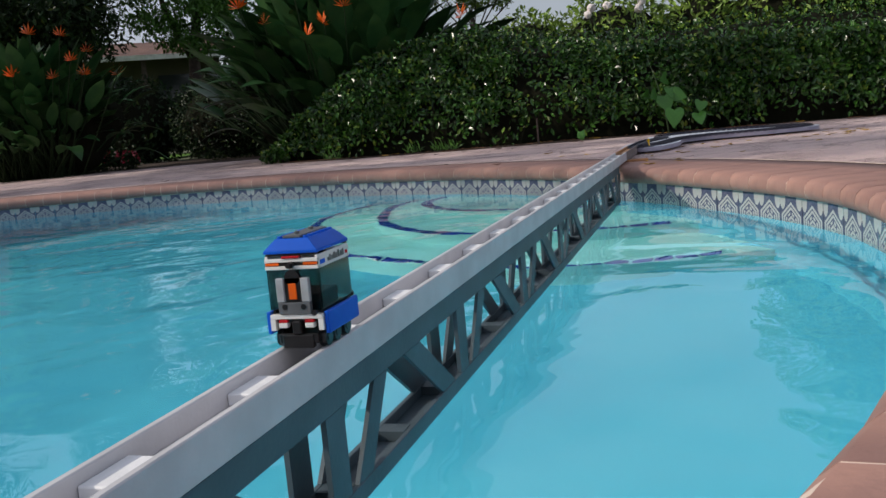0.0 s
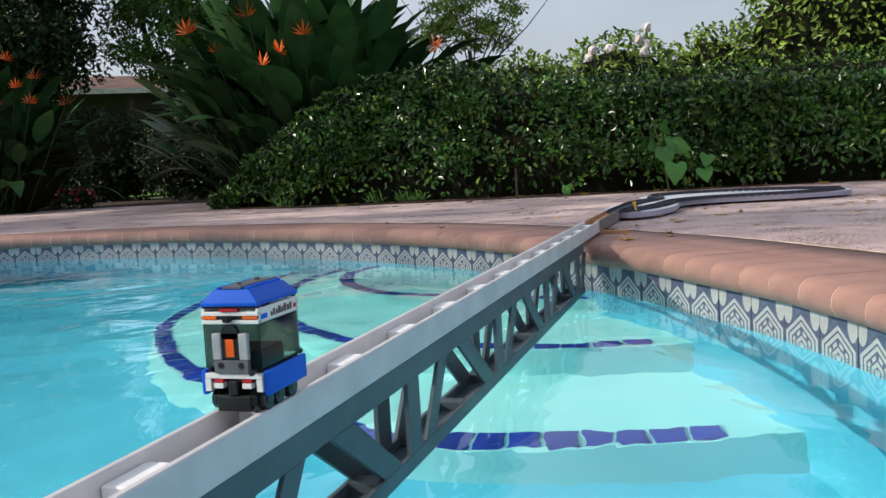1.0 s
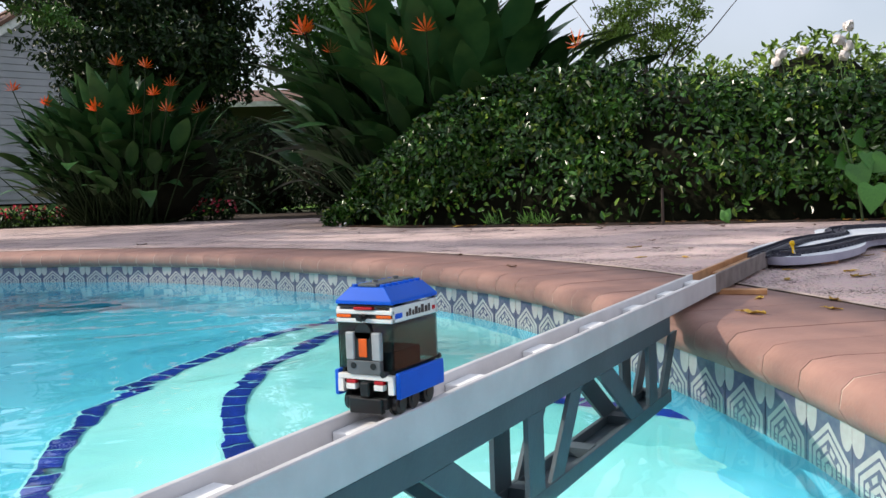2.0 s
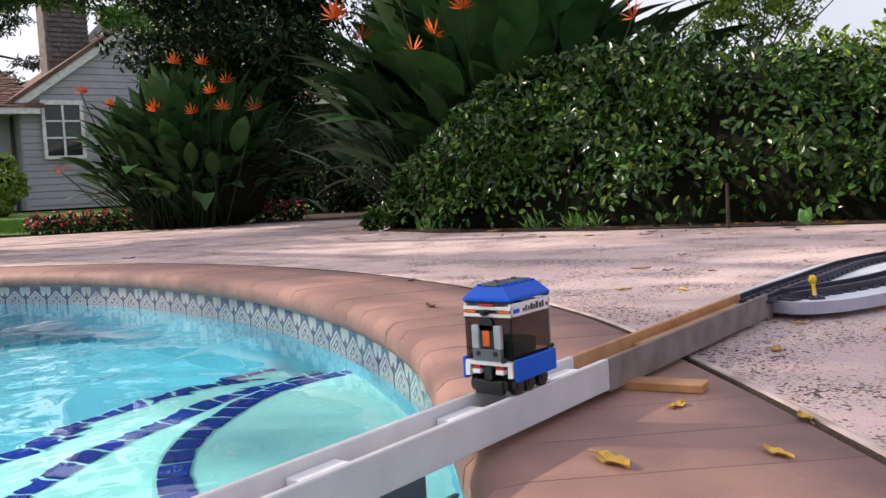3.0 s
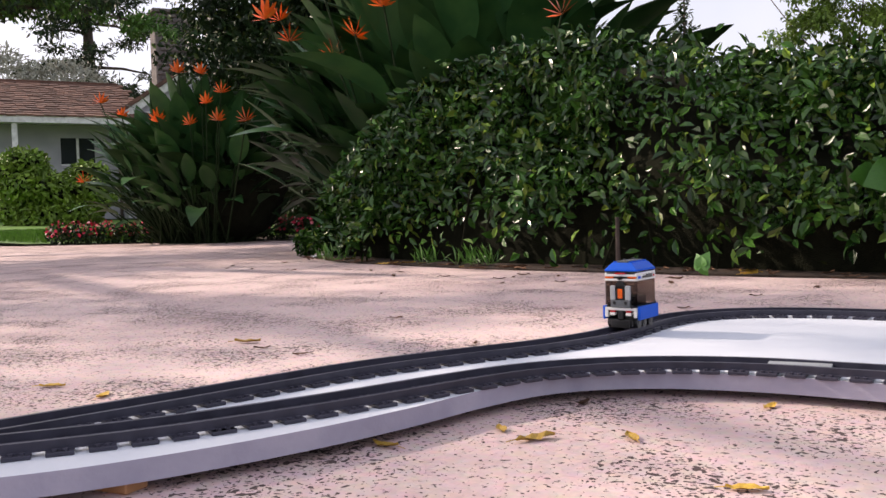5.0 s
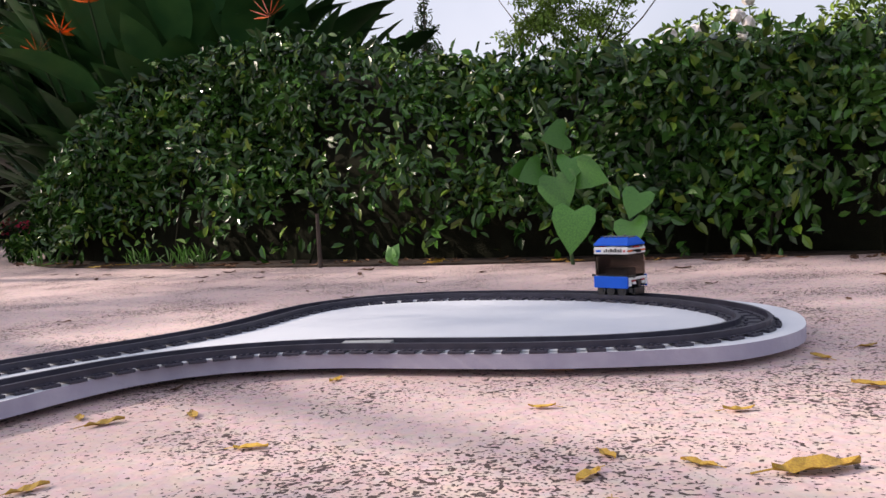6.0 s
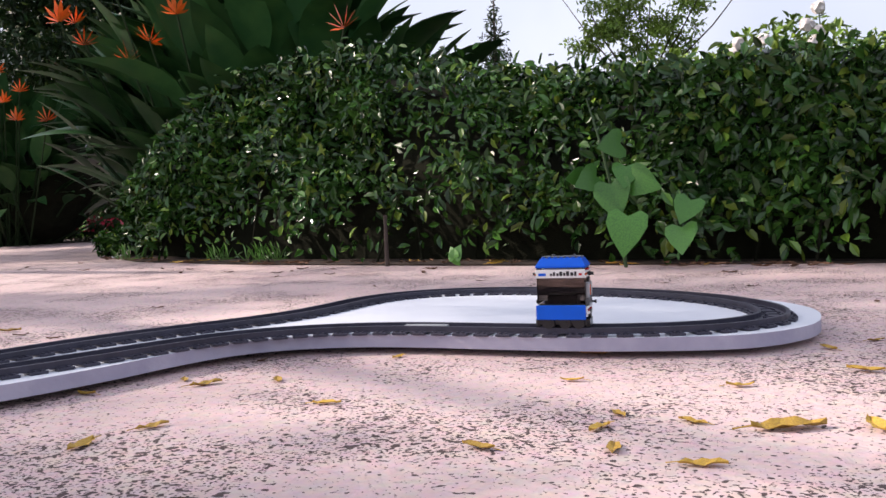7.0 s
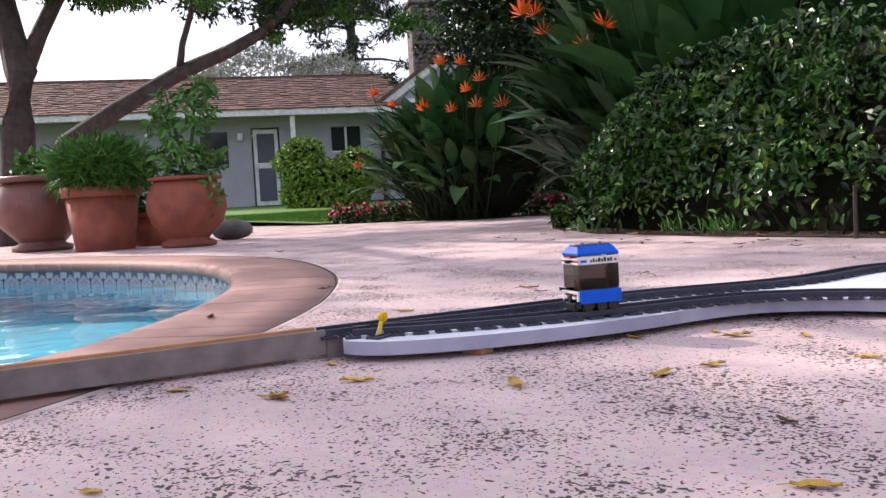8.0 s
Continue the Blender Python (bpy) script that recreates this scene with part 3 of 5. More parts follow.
for x, y, r in ((.112, 4.205, 20), (-.02, 4.6, 0), (.6, 4.91, 10), (.5, 5.37, 0), (0.05, 5.2, 5)):
    tagged(part("wood_block", boxed(-.018, .018, -.012, .012, 0.0, BZ0 - .0003, .001), M_WOOD, m=pose(x, y, 0, 0, 0, r)), "short pine block under the track board", "wood block", "blocks under the board")


def build_track(curve, name, label):
    t = thing(name, label, "toy track", group="toy train track")
    xs, tg, length = even(curve, 0.031)
    sl = bmesh.new()
    box(sl, -.032, .032, -.0105, .0105, 0, .0035, .0006)
    for sx in (-1, 1):
        for sy in (-1, 1):
            cyl(sl, (sx * .028, sy * .004, .0035), (sx * .028, sy * .004, .0054), .0025, seg=6)
            cyl(sl, (sx * .010, sy * .004, .0035), (sx * .010, sy * .004, .0054), .0025, seg=6)
    sme = mesh_of(sl, "sleeper", M_TRACK)
    for (x, y), (tx, ty) in zip(xs, tg):
        part("sleeper", sme, None, t, m=pose(x, y, BZ1, 0, 0, math.degrees(math.atan2(ty, tx)) - 90))
    xs, tg, _ = even(curve, 0.016)
    nr = np.stack([tg[:, 1], -tg[:, 0]], 1)
    for s in (-1, 1):
        bm = bmesh.new()
        prof = [(-.0045, .0036), (-.0027, .0046), (-.0027, .0114), (.0027, .0114), (.0027, .0046), (.0045, .0036)]
        rows = [[bm.verts.new((*(xs[i] + nr[i] * (s * .0195 + dx)), BZ1 + z)) for dx, z in prof] for i in range(len(xs))]
        for a, c in zip(rows, rows[1:]):
            for j in range(len(prof)):
                bm.faces.new((a[j], a[(j + 1) % 6], c[(j + 1) % 6], c[j]))
        bm.faces.new(rows[0])
        bm.faces.new(rows[-1][::-1])
        bmesh.ops.recalc_face_normals(bm, faces=bm.faces[:])
        part("rail", bm, M_TRACK, t)
    return t


split = len(LOOP) - 36
build_track(LOOP[2:split + 1], "track_loop", "dark grey plastic toy train track bent into a loop")
build_track(LOOP[split:-8], "track_branch", "dark grey plastic toy track switch branch")
tagged(part("tile_plate", boxed(-.032, .032, -.012, .012, 0, .0058, .0005), M_LGREY, m=pose(.374, 4.834, BZ1 + .0036, 0, 0, 19)), "light grey smooth plate lying between the track rails", "toy brick")
sig = thing("point_lever", "yellow point lever on a dark grey plate", "switch lever", m=pose(.045, 4.10, BZ1, 0, 0, -62))
part("plate", boxed(-.026, .026, -.011, .011, 0, .0036, .0006), M_TRACK, sig)
bm = bmesh.new()
for i in range(6):
    for j in (-1, 1):
        cyl(bm, (-.021 + i * .0084, j * .004, .0036), (-.021 + i * .0084, j * .004, .0054), .0024, seg=8)
part("studs", bm, M_TRACK, sig)
part("lever", cyl(cyl(bmesh.new(), (.012, 0, .0036), (.006, 0, .016), .0038, .003, 8), (.006, 0, .016), (.003, 0, .022), .003, .0028, 8), M_YELLOW, sig)
part("knob", cyl(cyl(bmesh.new(), (.0005, -.0032, .0268), (.0005, .0032, .0268), .0068, seg=16), (.0005, -.0052, .0268), (.0005, .0052, .0268), .0036, seg=12), M_YELLOW, sig)
part("stand", cyl(cyl(bmesh.new(), (.018, 0, .0036), (.011, 0, .013), .0012, seg=6), (.004, .003, .0036), (.009, .002, .013), .0012, seg=6), M_LGREY, sig)

# ---- the toy railcar ----


def build_car():
    c = thing("toy_railcar", "blue and white toy brick railcar with smoked windows", "toy train", m=pose(-.023, .55, .04))
    e = .0004
    u = part("undercarriage", box(box(boxed(-.018, .018, -.034, .034, .0045, .013, .0008), -.014, .014, -.036, -.030, .001, .0125, .0008), -.014, .014, .030, .036, .001, .0125, .0008), M_BLACK, c)
    for q in (-1, 1):
        part("coupling", boxed(-.004, .004, *sorted((q * .0365, q * .030)), .013, .024, .001), M_BLACK, u)
    for y in (-.022, -.004, .018):
        for s in (-1, 1):
            w = part("wheel", cyl(cyl(bmesh.new(), (s * .0185, y, .0078), (s * .0225, y, .0078), .0078, seg=18), (s * .0165, y, .0078), (s * .0185, y, .0078), .0088, seg=18), M_BLACK, c)
            part("hub", cyl(bmesh.new(), (s * .0225, y, .0078), (s * .0231, y, .0078), .0042, seg=12), M_BLACK, w)
    part("floor_plate", boxed(-.024, .024, -.032, .032, .0225, .0255, .0005), M_BLACK, c)
    for s in (-1, 1):
        a, b2 = sorted((s * .0245, s * .0285))
        part("side_skirt", boxed(a, b2, -.0325, .0325, .0125, .0315, .0008), M_BLUE, c)
        part("side_frame", boxed(*sorted((s * .0205, s * .0244)), -.0315, .0315, .015, .0225, .0004), M_DGREY, c)
        part("side_window", boxed(*sorted((s * .0228, s * .0240)), -.0315, .0315, .0330, .0668), M_SMOKE, c, "smoked clear side window")
        f = part("side_band", boxed(*sorted((s * .0215, s * .0242)), -.0322, .0322, .0672, .0785, .0004), M_WHITE, c)
        for i, (y, w, h) in enumerate([(-.024, .010, .0035), (-.012, .003, .003), (-.008, .003, .005), (-.0035, .003, .0035), (.001, .004, .0055), (.0055, .003, .004), (.010, .004, .006), (.0155, .004, .0045), (.020, .003, .0055)]):
            q = part("print", boxed(*sorted((s * .0242, s * .0244)), s * y - w / 2, s * y + w / 2, .0700, .0702 + h), M_BLUE if i == 0 else M_BLACK, f)
        part("side_lamp", boxed(*sorted((s * .0242, s * .0248)), s * .0265 - .002, s * .0265 + .002, .0705, .0735), M_RED, f)
        part("inner_strip", boxed(*sorted((s * .0205, s * .0227)), -.030, .030, .0256, .0328), M_BLACK, c)
    for s, rear in ((-1, True), (1, False)):
        def bx(x0, x1, d0, d1, z0, z1, b=.0004):
            return boxed(x0, x1, *sorted((s * d0, s * d1)), z0, z1, b)
        part("end_frame", box(box(bx(-.024, .024, .0285, .0345, .0256, .0295), -.024, -.0195, *sorted((s * .0285, s * .0345)), .016, .0255), .0195, .024, *sorted((s * .0285, s * .0345)), .016, .0255), M_WHITE, c)
        part("buffer", bx(-.016, -.008, .030, .036, .0185, .0225), M_WHITE, c)
        part("buffer", bx(.008, .016, .030, .036, .0185, .0225), M_WHITE, c)
        part("tail_light", bx(-.016, -.008, .030, .0355, .0228, .0252), M_RED, c)
        part("tail_light", bx(.008, .016, .030, .0355, .0228, .0252), M_RED, c)
        part("end_window", bx(-.0222, .0222, .0300, .0314, .0330, .0668, 0), M_SMOKE, c, "smoked clear end window")
        part("end_band_low", bx(-.0242, .0242, .0292, .0335, .0672, .0702), M_WHITE, c)
        part("end_band_mid", bx(-.0240, .0240, .0292, .0325, .0704, .0732), M_BLACK, c)
        part("end_band_top", bx(-.0242, .0242, .0292, .0335, .0734, .0764), M_WHITE, c)
        for sx in (-1, 1):
            part("marker_light", bx(*sorted((sx * .011, sx * .0235)), .0327, .0337, .0708, .0730, .0002), M_ORANGE, c)
        part("lamp", cyl(bmesh.new(), (0, s * .032, .0712), (0, s * .0372, .0712), .0028, seg=12), M_BLACK, c)
        part("lamp_tip", cyl(bmesh.new(), (0, s * .0373, .0712), (0, s * .0405, .0712), .0020, seg=10), M_BLACK, c)
        part("end_knob", cyl(cyl(bmesh.new(), (.0195, s * .034, .0318), (.0195, s * .0385, .0318), .0014, seg=8), (.0195, s * .0385, .0318), (.0195, s * .041, .0318), .0024, seg=10), M_BLACK, c)
        part("roof_lamp", bx(-.008, .008, .0300, .0345, .0766, .0786), M_RED, c)
        part("end_plate", bx(-.0235, .0235, .0285, .0322, .0787, .0802), M_BLACK, c)
        if rear:
            g = part("console", bx(-.0145, .0145, .0315, .0360, .0300, .0400), M_DGREY, c)
            for sx in (-1, 1):
                part("console_hole", cyl(bmesh.new(), (sx * .0085, s * .0359, .0362), (sx * .0085, s * .0364, .0362), .0024, seg=12), M_BLACK, g)
                part("pillar", bx(*sorted((sx * .0075, sx * .0150)), .0316, .0362, .0402, .0605, .0008), M_LGREY, c)
            pod = part("pod", cyl(bx(-.0072, .0072, .0316, .0352, .0402, .0610, .0006), (0, s * .0316, .0605), (0, s * .0352, .0605), .0070, seg=16), M_BLACK, c)
            part("pod_light", bx(-.0036, .0036, .0352, .0362, .0425, .0560, .0005), M_ORANGE, pod, "glossy orange piece")
    part("seat_block", boxed(-.015, .015, -.02, .02, .0256, .044, .001), M_BLACK, c)
    # roof: sloped sides, flat top, studs
    bm = bmesh.new()
    lo, hi = .0805, .0925
    ring = [[(-.0244, -.0330), (.0244, -.0330), (.0244, .0330), (-.0244, .0330)], [(-.0244, -.0330), (.0244, -.0330), (.0244, .0330), (-.0244, .0330)], [(-.0150, -.0275), (.0150, -.0275), (.0150, .0275), (-.0150, .0275)]]
    vs = [[bm.verts.new((x, y, z)) for x, y in r] for r, z in zip(ring, (lo, lo + .0025, hi))]
    for a, b2 in zip(vs, vs[1:]):
        for i in range(4):
            bm.faces.new((a[i], a[(i + 1) % 4], b2[(i + 1) % 4], b2[i]))
    bm.faces.new(vs[0][::-1])
    bm.faces.new(vs[-1])
    bmesh.ops.bevel(bm, geom=bm.edges[:], offset=.0004, segments=1, affect="EDGES")
    roof = part("roof", bm, M_BLUE, c)
    bm = bmesh.new()
    for i in range(7):
        for sx in (-1, 1):
            cyl(bm, (sx * .012, -.024 + i * .008, hi), (sx * .012, -.024 + i * .008, hi + .0017), .0024, seg=10)
    part("studs", bm, M_BLUE, roof)
    part("roof_strip", boxed(-.008, .008, -.0272, .0272, hi + .0002, hi + .0024, .0004), M_DGREY, roof, "dark grey tile strip")
    for q in (-.016, .012):
        part("roof_knob", cyl(bmesh.new(), (0, q, hi + .0024), (0, q, hi + .0045), .0024, seg=10), M_DGREY, roof)
    return c


car = build_car()

# ---- hedge ----


def hedge_shape(x, h):
    """Front of the hedge at x and height share h."""
    end = max(0.0, -x - 2.3)
    return 6.40 + 0.20 * h + 0.42 * end ** 1.3 + 0.06 * math.sin(x * 3.1) * math.sin(h * 5 + x)


def hedge_top(x):
    end = max(0.0, -x - 1.6)
    return 0.85 - 0.27 * min(1, max(0, (x + 1.3) / 1.5)) + 0.02 * math.sin(x * 2.3) + 0.02 * math.sin(x * 5.1) - 0.36 * end ** 1.5


def hedge_back(x):
    return max(hedge_shape(x, 1) + .26, min(7.7, 7.0 + (x + 2.6) * .55))


def build_hedge():
    h = thing("hedge", "dense dark green glossy hedge along the deck", "hedge", m=pose(0, 0, 0))
    bm = bmesh.new()
    xs = np.linspace(-3.15, 4.5, 60)
    rows = []
    for x in xs:
        zt = max(.12, hedge_top(x) - .09)
        rows.append([bm.verts.new(v) for v in ((x, hedge_shape(x, .2) + .16, -.005), (x, hedge_shape(x, .5) + .09, zt * .5), (x, hedge_shape(x, 1) + .09, zt * .92), (x, hedge_shape(x, 1) + .20, zt), (x, hedge_back(x), zt), (x, hedge_back(x) + .1, -.005))])
    for a, c in zip(rows, rows[1:]):
        for i in range(5):
            bm.faces.new((a[i], a[i + 1], c[i + 1], c[i]))
    bm.faces.new(rows[0])
    bm.faces.new(rows[-1][::-1])
    bmesh.ops.recalc_face_normals(bm, faces=bm.faces[:])
    # added solid core, its blackness painted as the hedge's inner shade
    part("core", bm, M_CORE, h, "near-black solid core painted as shade inside the hedge")
    r = np.random.default_rng(11)
    P, N = [], []
    n = 33000
    for i in range(n):
        x = r.uniform(-3.25, 4.4) if r.random() < .4 else r.uniform(-3.25, 1.6)
        zt = hedge_top(x)
        hh = r.random() ** .8
        lump = .11 * noise.noise((x * 2.4, hh * 2.5, 3.1)) + .06 * noise.noise((x * 6, hh * 6, 1.1))
        if noise.noise((x * 1.7, hh * 2.2, 9.0)) > .17 and r.random() < .72:
            continue
        # leaves left out here so the near-black core shows as a hollow
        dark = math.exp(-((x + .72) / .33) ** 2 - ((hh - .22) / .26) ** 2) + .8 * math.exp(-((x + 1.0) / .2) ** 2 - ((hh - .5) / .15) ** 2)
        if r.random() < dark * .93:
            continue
        if hh < .17 and r.random() < .8:
            continue
        P.append((x, hedge_shape(x, hh) - lump - r.random() ** 2 * .05 + .05, .04 + (zt - .04) * hh + .02 * r.normal()))
        N.append((-.1 - .5 * max(0, -x - 2.2), -1, .25))
    for i in range(5000):
        x = r.uniform(-3.0, 4.4)
        y = hedge_shape(x, 1) + .04 + r.random() * (hedge_back(x) - hedge_shape(x, 1))
        P.append((x, y, hedge_top(x) + .05 * noise.noise((x * 2, y * 2, 5)) + .03 * r.normal()))
        N.append((0, -.3, 1))
    P, N = np.array(P), np.array(N)
    N /= np.linalg.norm(N, axis=1)[:, None]
    ob = part("foliage", leaves("foliage", P, N, .048, .54, M_LEAF, 3, droop=.25, spread=.6, along=.15), None, h)
    tagged(ob, kind="stuff")
    # single leaves that stand out on the front
    lme = [leaves("leaf", [(0, 0, 0)], [(0, -1, .3)], .055, .52, M_LEAF, s) for s in range(8)]
    for i in range(280):
        x = r.uniform(-2.6, 1.2)
        hh = r.uniform(.2, 1)
        part("leaf", lme[i % 8], None, h, m=pose(x, hedge_shape(x, hh) - .02, .04 + (hedge_top(x) - .04) * hh, r.uniform(-30, 30), r.uniform(-40, 40), r.uniform(-50, 50)))
    for i in range(16):
        x = r.uniform(-2.8, 2.2)
        y = hedge_shape(x, 0) + r.uniform(.03, .14)
        # stems share the core's painted shade
        part("stem", cyl(bmesh.new(), (x, y, 0), (x + r.normal() * .06, y + .05, r.uniform(.18, .35)), r.uniform(.003, .006), .002, 5), M_CORE, h)
    return h


build_hedge()

# ---- plants ----


def paddle_mesh(name, length, width, bend, stalk):
    """A bird-of-paradise leaf: a stalk and a folded, bent blade."""
    bm = bmesh.new()
    k = 7
    pts = []
    for i in range(k + 1):
        t = i / k
        pts.append(Vector((0, bend * (t ** 2) * length * .8, stalk + length * t * (1 - .25 * bend * t))))
    prof = [.05, .62, .92, 1.0, .95, .78, .45, .02]
    rows = []
    for p, w in zip(pts, prof):
        hw = w * width / 2
        rows.append([bm.verts.new(p + Vector((-hw, -.22 * hw, 0))), bm.verts.new(p), bm.verts.new(p + Vector((hw, -.22 * hw, 0)))])
    for a, c in zip(rows, rows[1:]):
        for j in range(2):
            f = bm.faces.new((a[j], a[j + 1], c[j + 1], c[j]))
            f.material_index = 0
    n0 = len(bm.faces)
    cyl(bm, (0, 0, 0), (0, 0, stalk), .011, .007, 5)
    bm.faces.ensure_lookup_table()
    for f in bm.faces[n0:]:
        f.material_index = 1
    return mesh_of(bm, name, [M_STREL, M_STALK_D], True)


def flower_mesh():
    bm = bmesh.new()
    for a, l, t in ((-65, .12, .2), (-45, .14, 0), (-20, .15, .3), (8, .16, -.3), (35, .14, .2), (60, .12, -.2), (85, .10, .1)):
        d = Vector((math.sin(radians(a)), t * .4, math.cos(radians(a)))) * l
        s = Vector((d.z, .3, -d.x)).normalized() * .020
        o = Vector((0, 0, .02))
        v = [bm.verts.new(q) for q in (o, o + d * .5 + s, o + d, o + d * .5 - s)]
        bm.faces.new(v)
        v2 = [bm.verts.new(q + Vector((0, .009, 0))) for q in (o, o + d * .5 + s * .6, o + d * .97, o + d * .5 - s * .6)]
        bm.faces.new(v2[::-1])
    return mesh_of(bm, "petals", M_FLOWER)


PETALS = flower_mesh()


def build_paddle_plant(x, y, rx, ry, hmax, n, flowers, label, seed, zlow=.35):
    r = random.Random(seed)
    pl = thing("bird_of_paradise", label, "plant", m=pose(x, y, 0), group="bird of paradise plants")
    bm = bmesh.new()
    bmesh.ops.create_icosphere(bm, subdivisions=3, radius=1, matrix=Matrix.LocRotScale((0, .12, hmax * .33), None, (rx * .72, ry * .52, hmax * .38)))
    for v in bm.verts:
        v.co += Vector(noise.noise_vector(v.co * 3)) * .12
        v.co.z = max(v.co.z, 0)
    # added lump, coloured as the shade between the stalks
    part("core", bm, M_CORE, pl, "near-black solid core painted as shade inside the clump")
    kinds = [paddle_mesh("leaf", l, w, b, s) for l, w, b, s in ((.36, .125, .25, .62), (.38, .13, .55, .60), (.34, .12, .15, .66), (.40, .14, .8, .56), (.36, .13, .4, .62))]
    for i in range(n):
        # the tips lie on a rounded crown, the stalks rise from the clump's foot
        a = r.uniform(0, 2 * math.pi)
        v = r.uniform(-.42, 1)
        h = math.sqrt(1 - v * v)
        k = r.uniform(.58, 1.08)
        tip = Vector((rx * h * math.sin(a) * k, -ry * h * math.cos(a) * k, hmax * (.50 + .50 * v * k)))
        root = Vector((tip.x * .35 + r.uniform(-.1, .1), tip.y * .35 + r.uniform(-.1, .1), 0))
        d = tip - root
        lean = math.degrees(math.acos(d.z / d.length))
        m = Matrix.Translation(root) @ pose(0, 0, 0, 0, 0, math.degrees(math.atan2(d.x, -d.y)) + 180) @ pose(0, 0, 0, -lean + r.gauss(0, 7), r.gauss(0, 7), r.gauss(0, 65)) @ Matrix.Scale(d.length, 4)
        part("leaf", kinds[i % 5], None, pl, m=m)
    for fx, fy, fz in flowers:
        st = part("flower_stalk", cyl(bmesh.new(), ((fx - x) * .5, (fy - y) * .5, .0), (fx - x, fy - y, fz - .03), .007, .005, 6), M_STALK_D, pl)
        part("flower", PETALS, None, st, m=pose(fx - x, fy - y, fz - .05, r.uniform(-15, 15), r.uniform(-15, 15), r.choice((0, 180)) + r.uniform(20, 80)) @ Matrix.Scale(r.uniform(.62, .85), 4))
    return pl


build_paddle_plant(-2.78, 7.6, 1.42, 1.0, 1.86, 760, [(-3.2, 6.6, 1.27), (-3.0, 6.6, 1.13), (-2.64, 6.6, 1.0), (-2.5, 6.62, 1.08), (-2.33, 6.65, 1.19), (-2.72, 6.6, 1.34), (-1.47, 6.85, 1.03), (-3.28, 6.75, 1.3)],
                   "tall clump of bird of paradise with orange flowers behind the hedge", 5)
build_paddle_plant(-6.72, 8.25, 1.32, .9, 1.6, 640, [(-7.5, 7.65, 1.36), (-6.98, 7.6, 1.18), (-6.12, 7.7, 1.47), (-5.76, 7.7, 1.42), (-5.66, 7.68, 1.17), (-5.5, 7.72, 1.24), (-5.87, 7.65, 1.02), (-5.2, 7.75, .99), (-5.53, 7.7, 1.02), (-6.3, 7.6, 1.07), (-7.95, 7.65, .64)],
                   "bird of paradise clump with orange flowers in the flower bed", 6)


def build_bush(name, label, blobs, n, size, aspect, material, seed, category="bush", core=True, group="", inner=.3):
    b = thing(name, label, category, m=pose(0, 0, 0), group=group)
    if core:
        bm = bmesh.new()
        for c, a in blobs:
            bmesh.ops.create_icosphere(bm, subdivisions=2, radius=1, matrix=Matrix.LocRotScale(c, None, [q * .8 for q in a]))
        for v in bm.verts:
            v.co += Vector(noise.noise_vector(v.co * 4)) * .05
            v.co.z = max(v.co.z, -.004)
        # filler inside the leaves, shade put into its colour
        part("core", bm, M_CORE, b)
    p, nm = blob_points(blobs, n, seed, inner)
    tagged(part("foliage", leaves("foliage", p, nm, size, aspect, material, seed), None, b), kind="stuff")
    return b


def build_tree(name, label, trunk, limbs, blobs, n, size, aspect, material, seed, inner=.8, at=(0, 0)):
    """trunk, limbs: lists of (points, radii)."""
    t = thing(name, label, "tree", m=pose(*at, 0))
    part("trunk", tube(bmesh.new(), *trunk, seg=10), M_BARK, t, smooth=True)
    for pts, rad in limbs:
        part("limb", tube(bmesh.new(), pts, rad, seg=7), M_BARK, t, smooth=True)
    p, nm = blob_points(blobs, n, seed, inner)
    tagged(part("crown", leaves("crown", p, nm, size, aspect, material, seed), None, t), kind="stuff")
    return t


def clumps(c, a, k, r0, seed):
    """k small ellipsoids spread through a large one."""
    r = random.Random(seed)
    out = []
    while len(out) < k:
        u = Vector((r.uniform(-1, 1), r.uniform(-1, 1), r.uniform(-1, 1)))
        if u.length < 1:
            s = r0 * r.uniform(.6, 1.3)
            out.append(((c[0] + u.x * a[0], c[1] + u.y * a[1], c[2] + u.z * a[2]), (s, s, s * .6)))
    return out


# hedge's shade comes from its dark leaf colour
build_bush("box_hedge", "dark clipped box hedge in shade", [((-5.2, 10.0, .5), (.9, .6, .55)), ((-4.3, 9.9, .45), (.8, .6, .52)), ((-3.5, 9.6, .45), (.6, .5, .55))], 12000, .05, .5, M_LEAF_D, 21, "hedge")
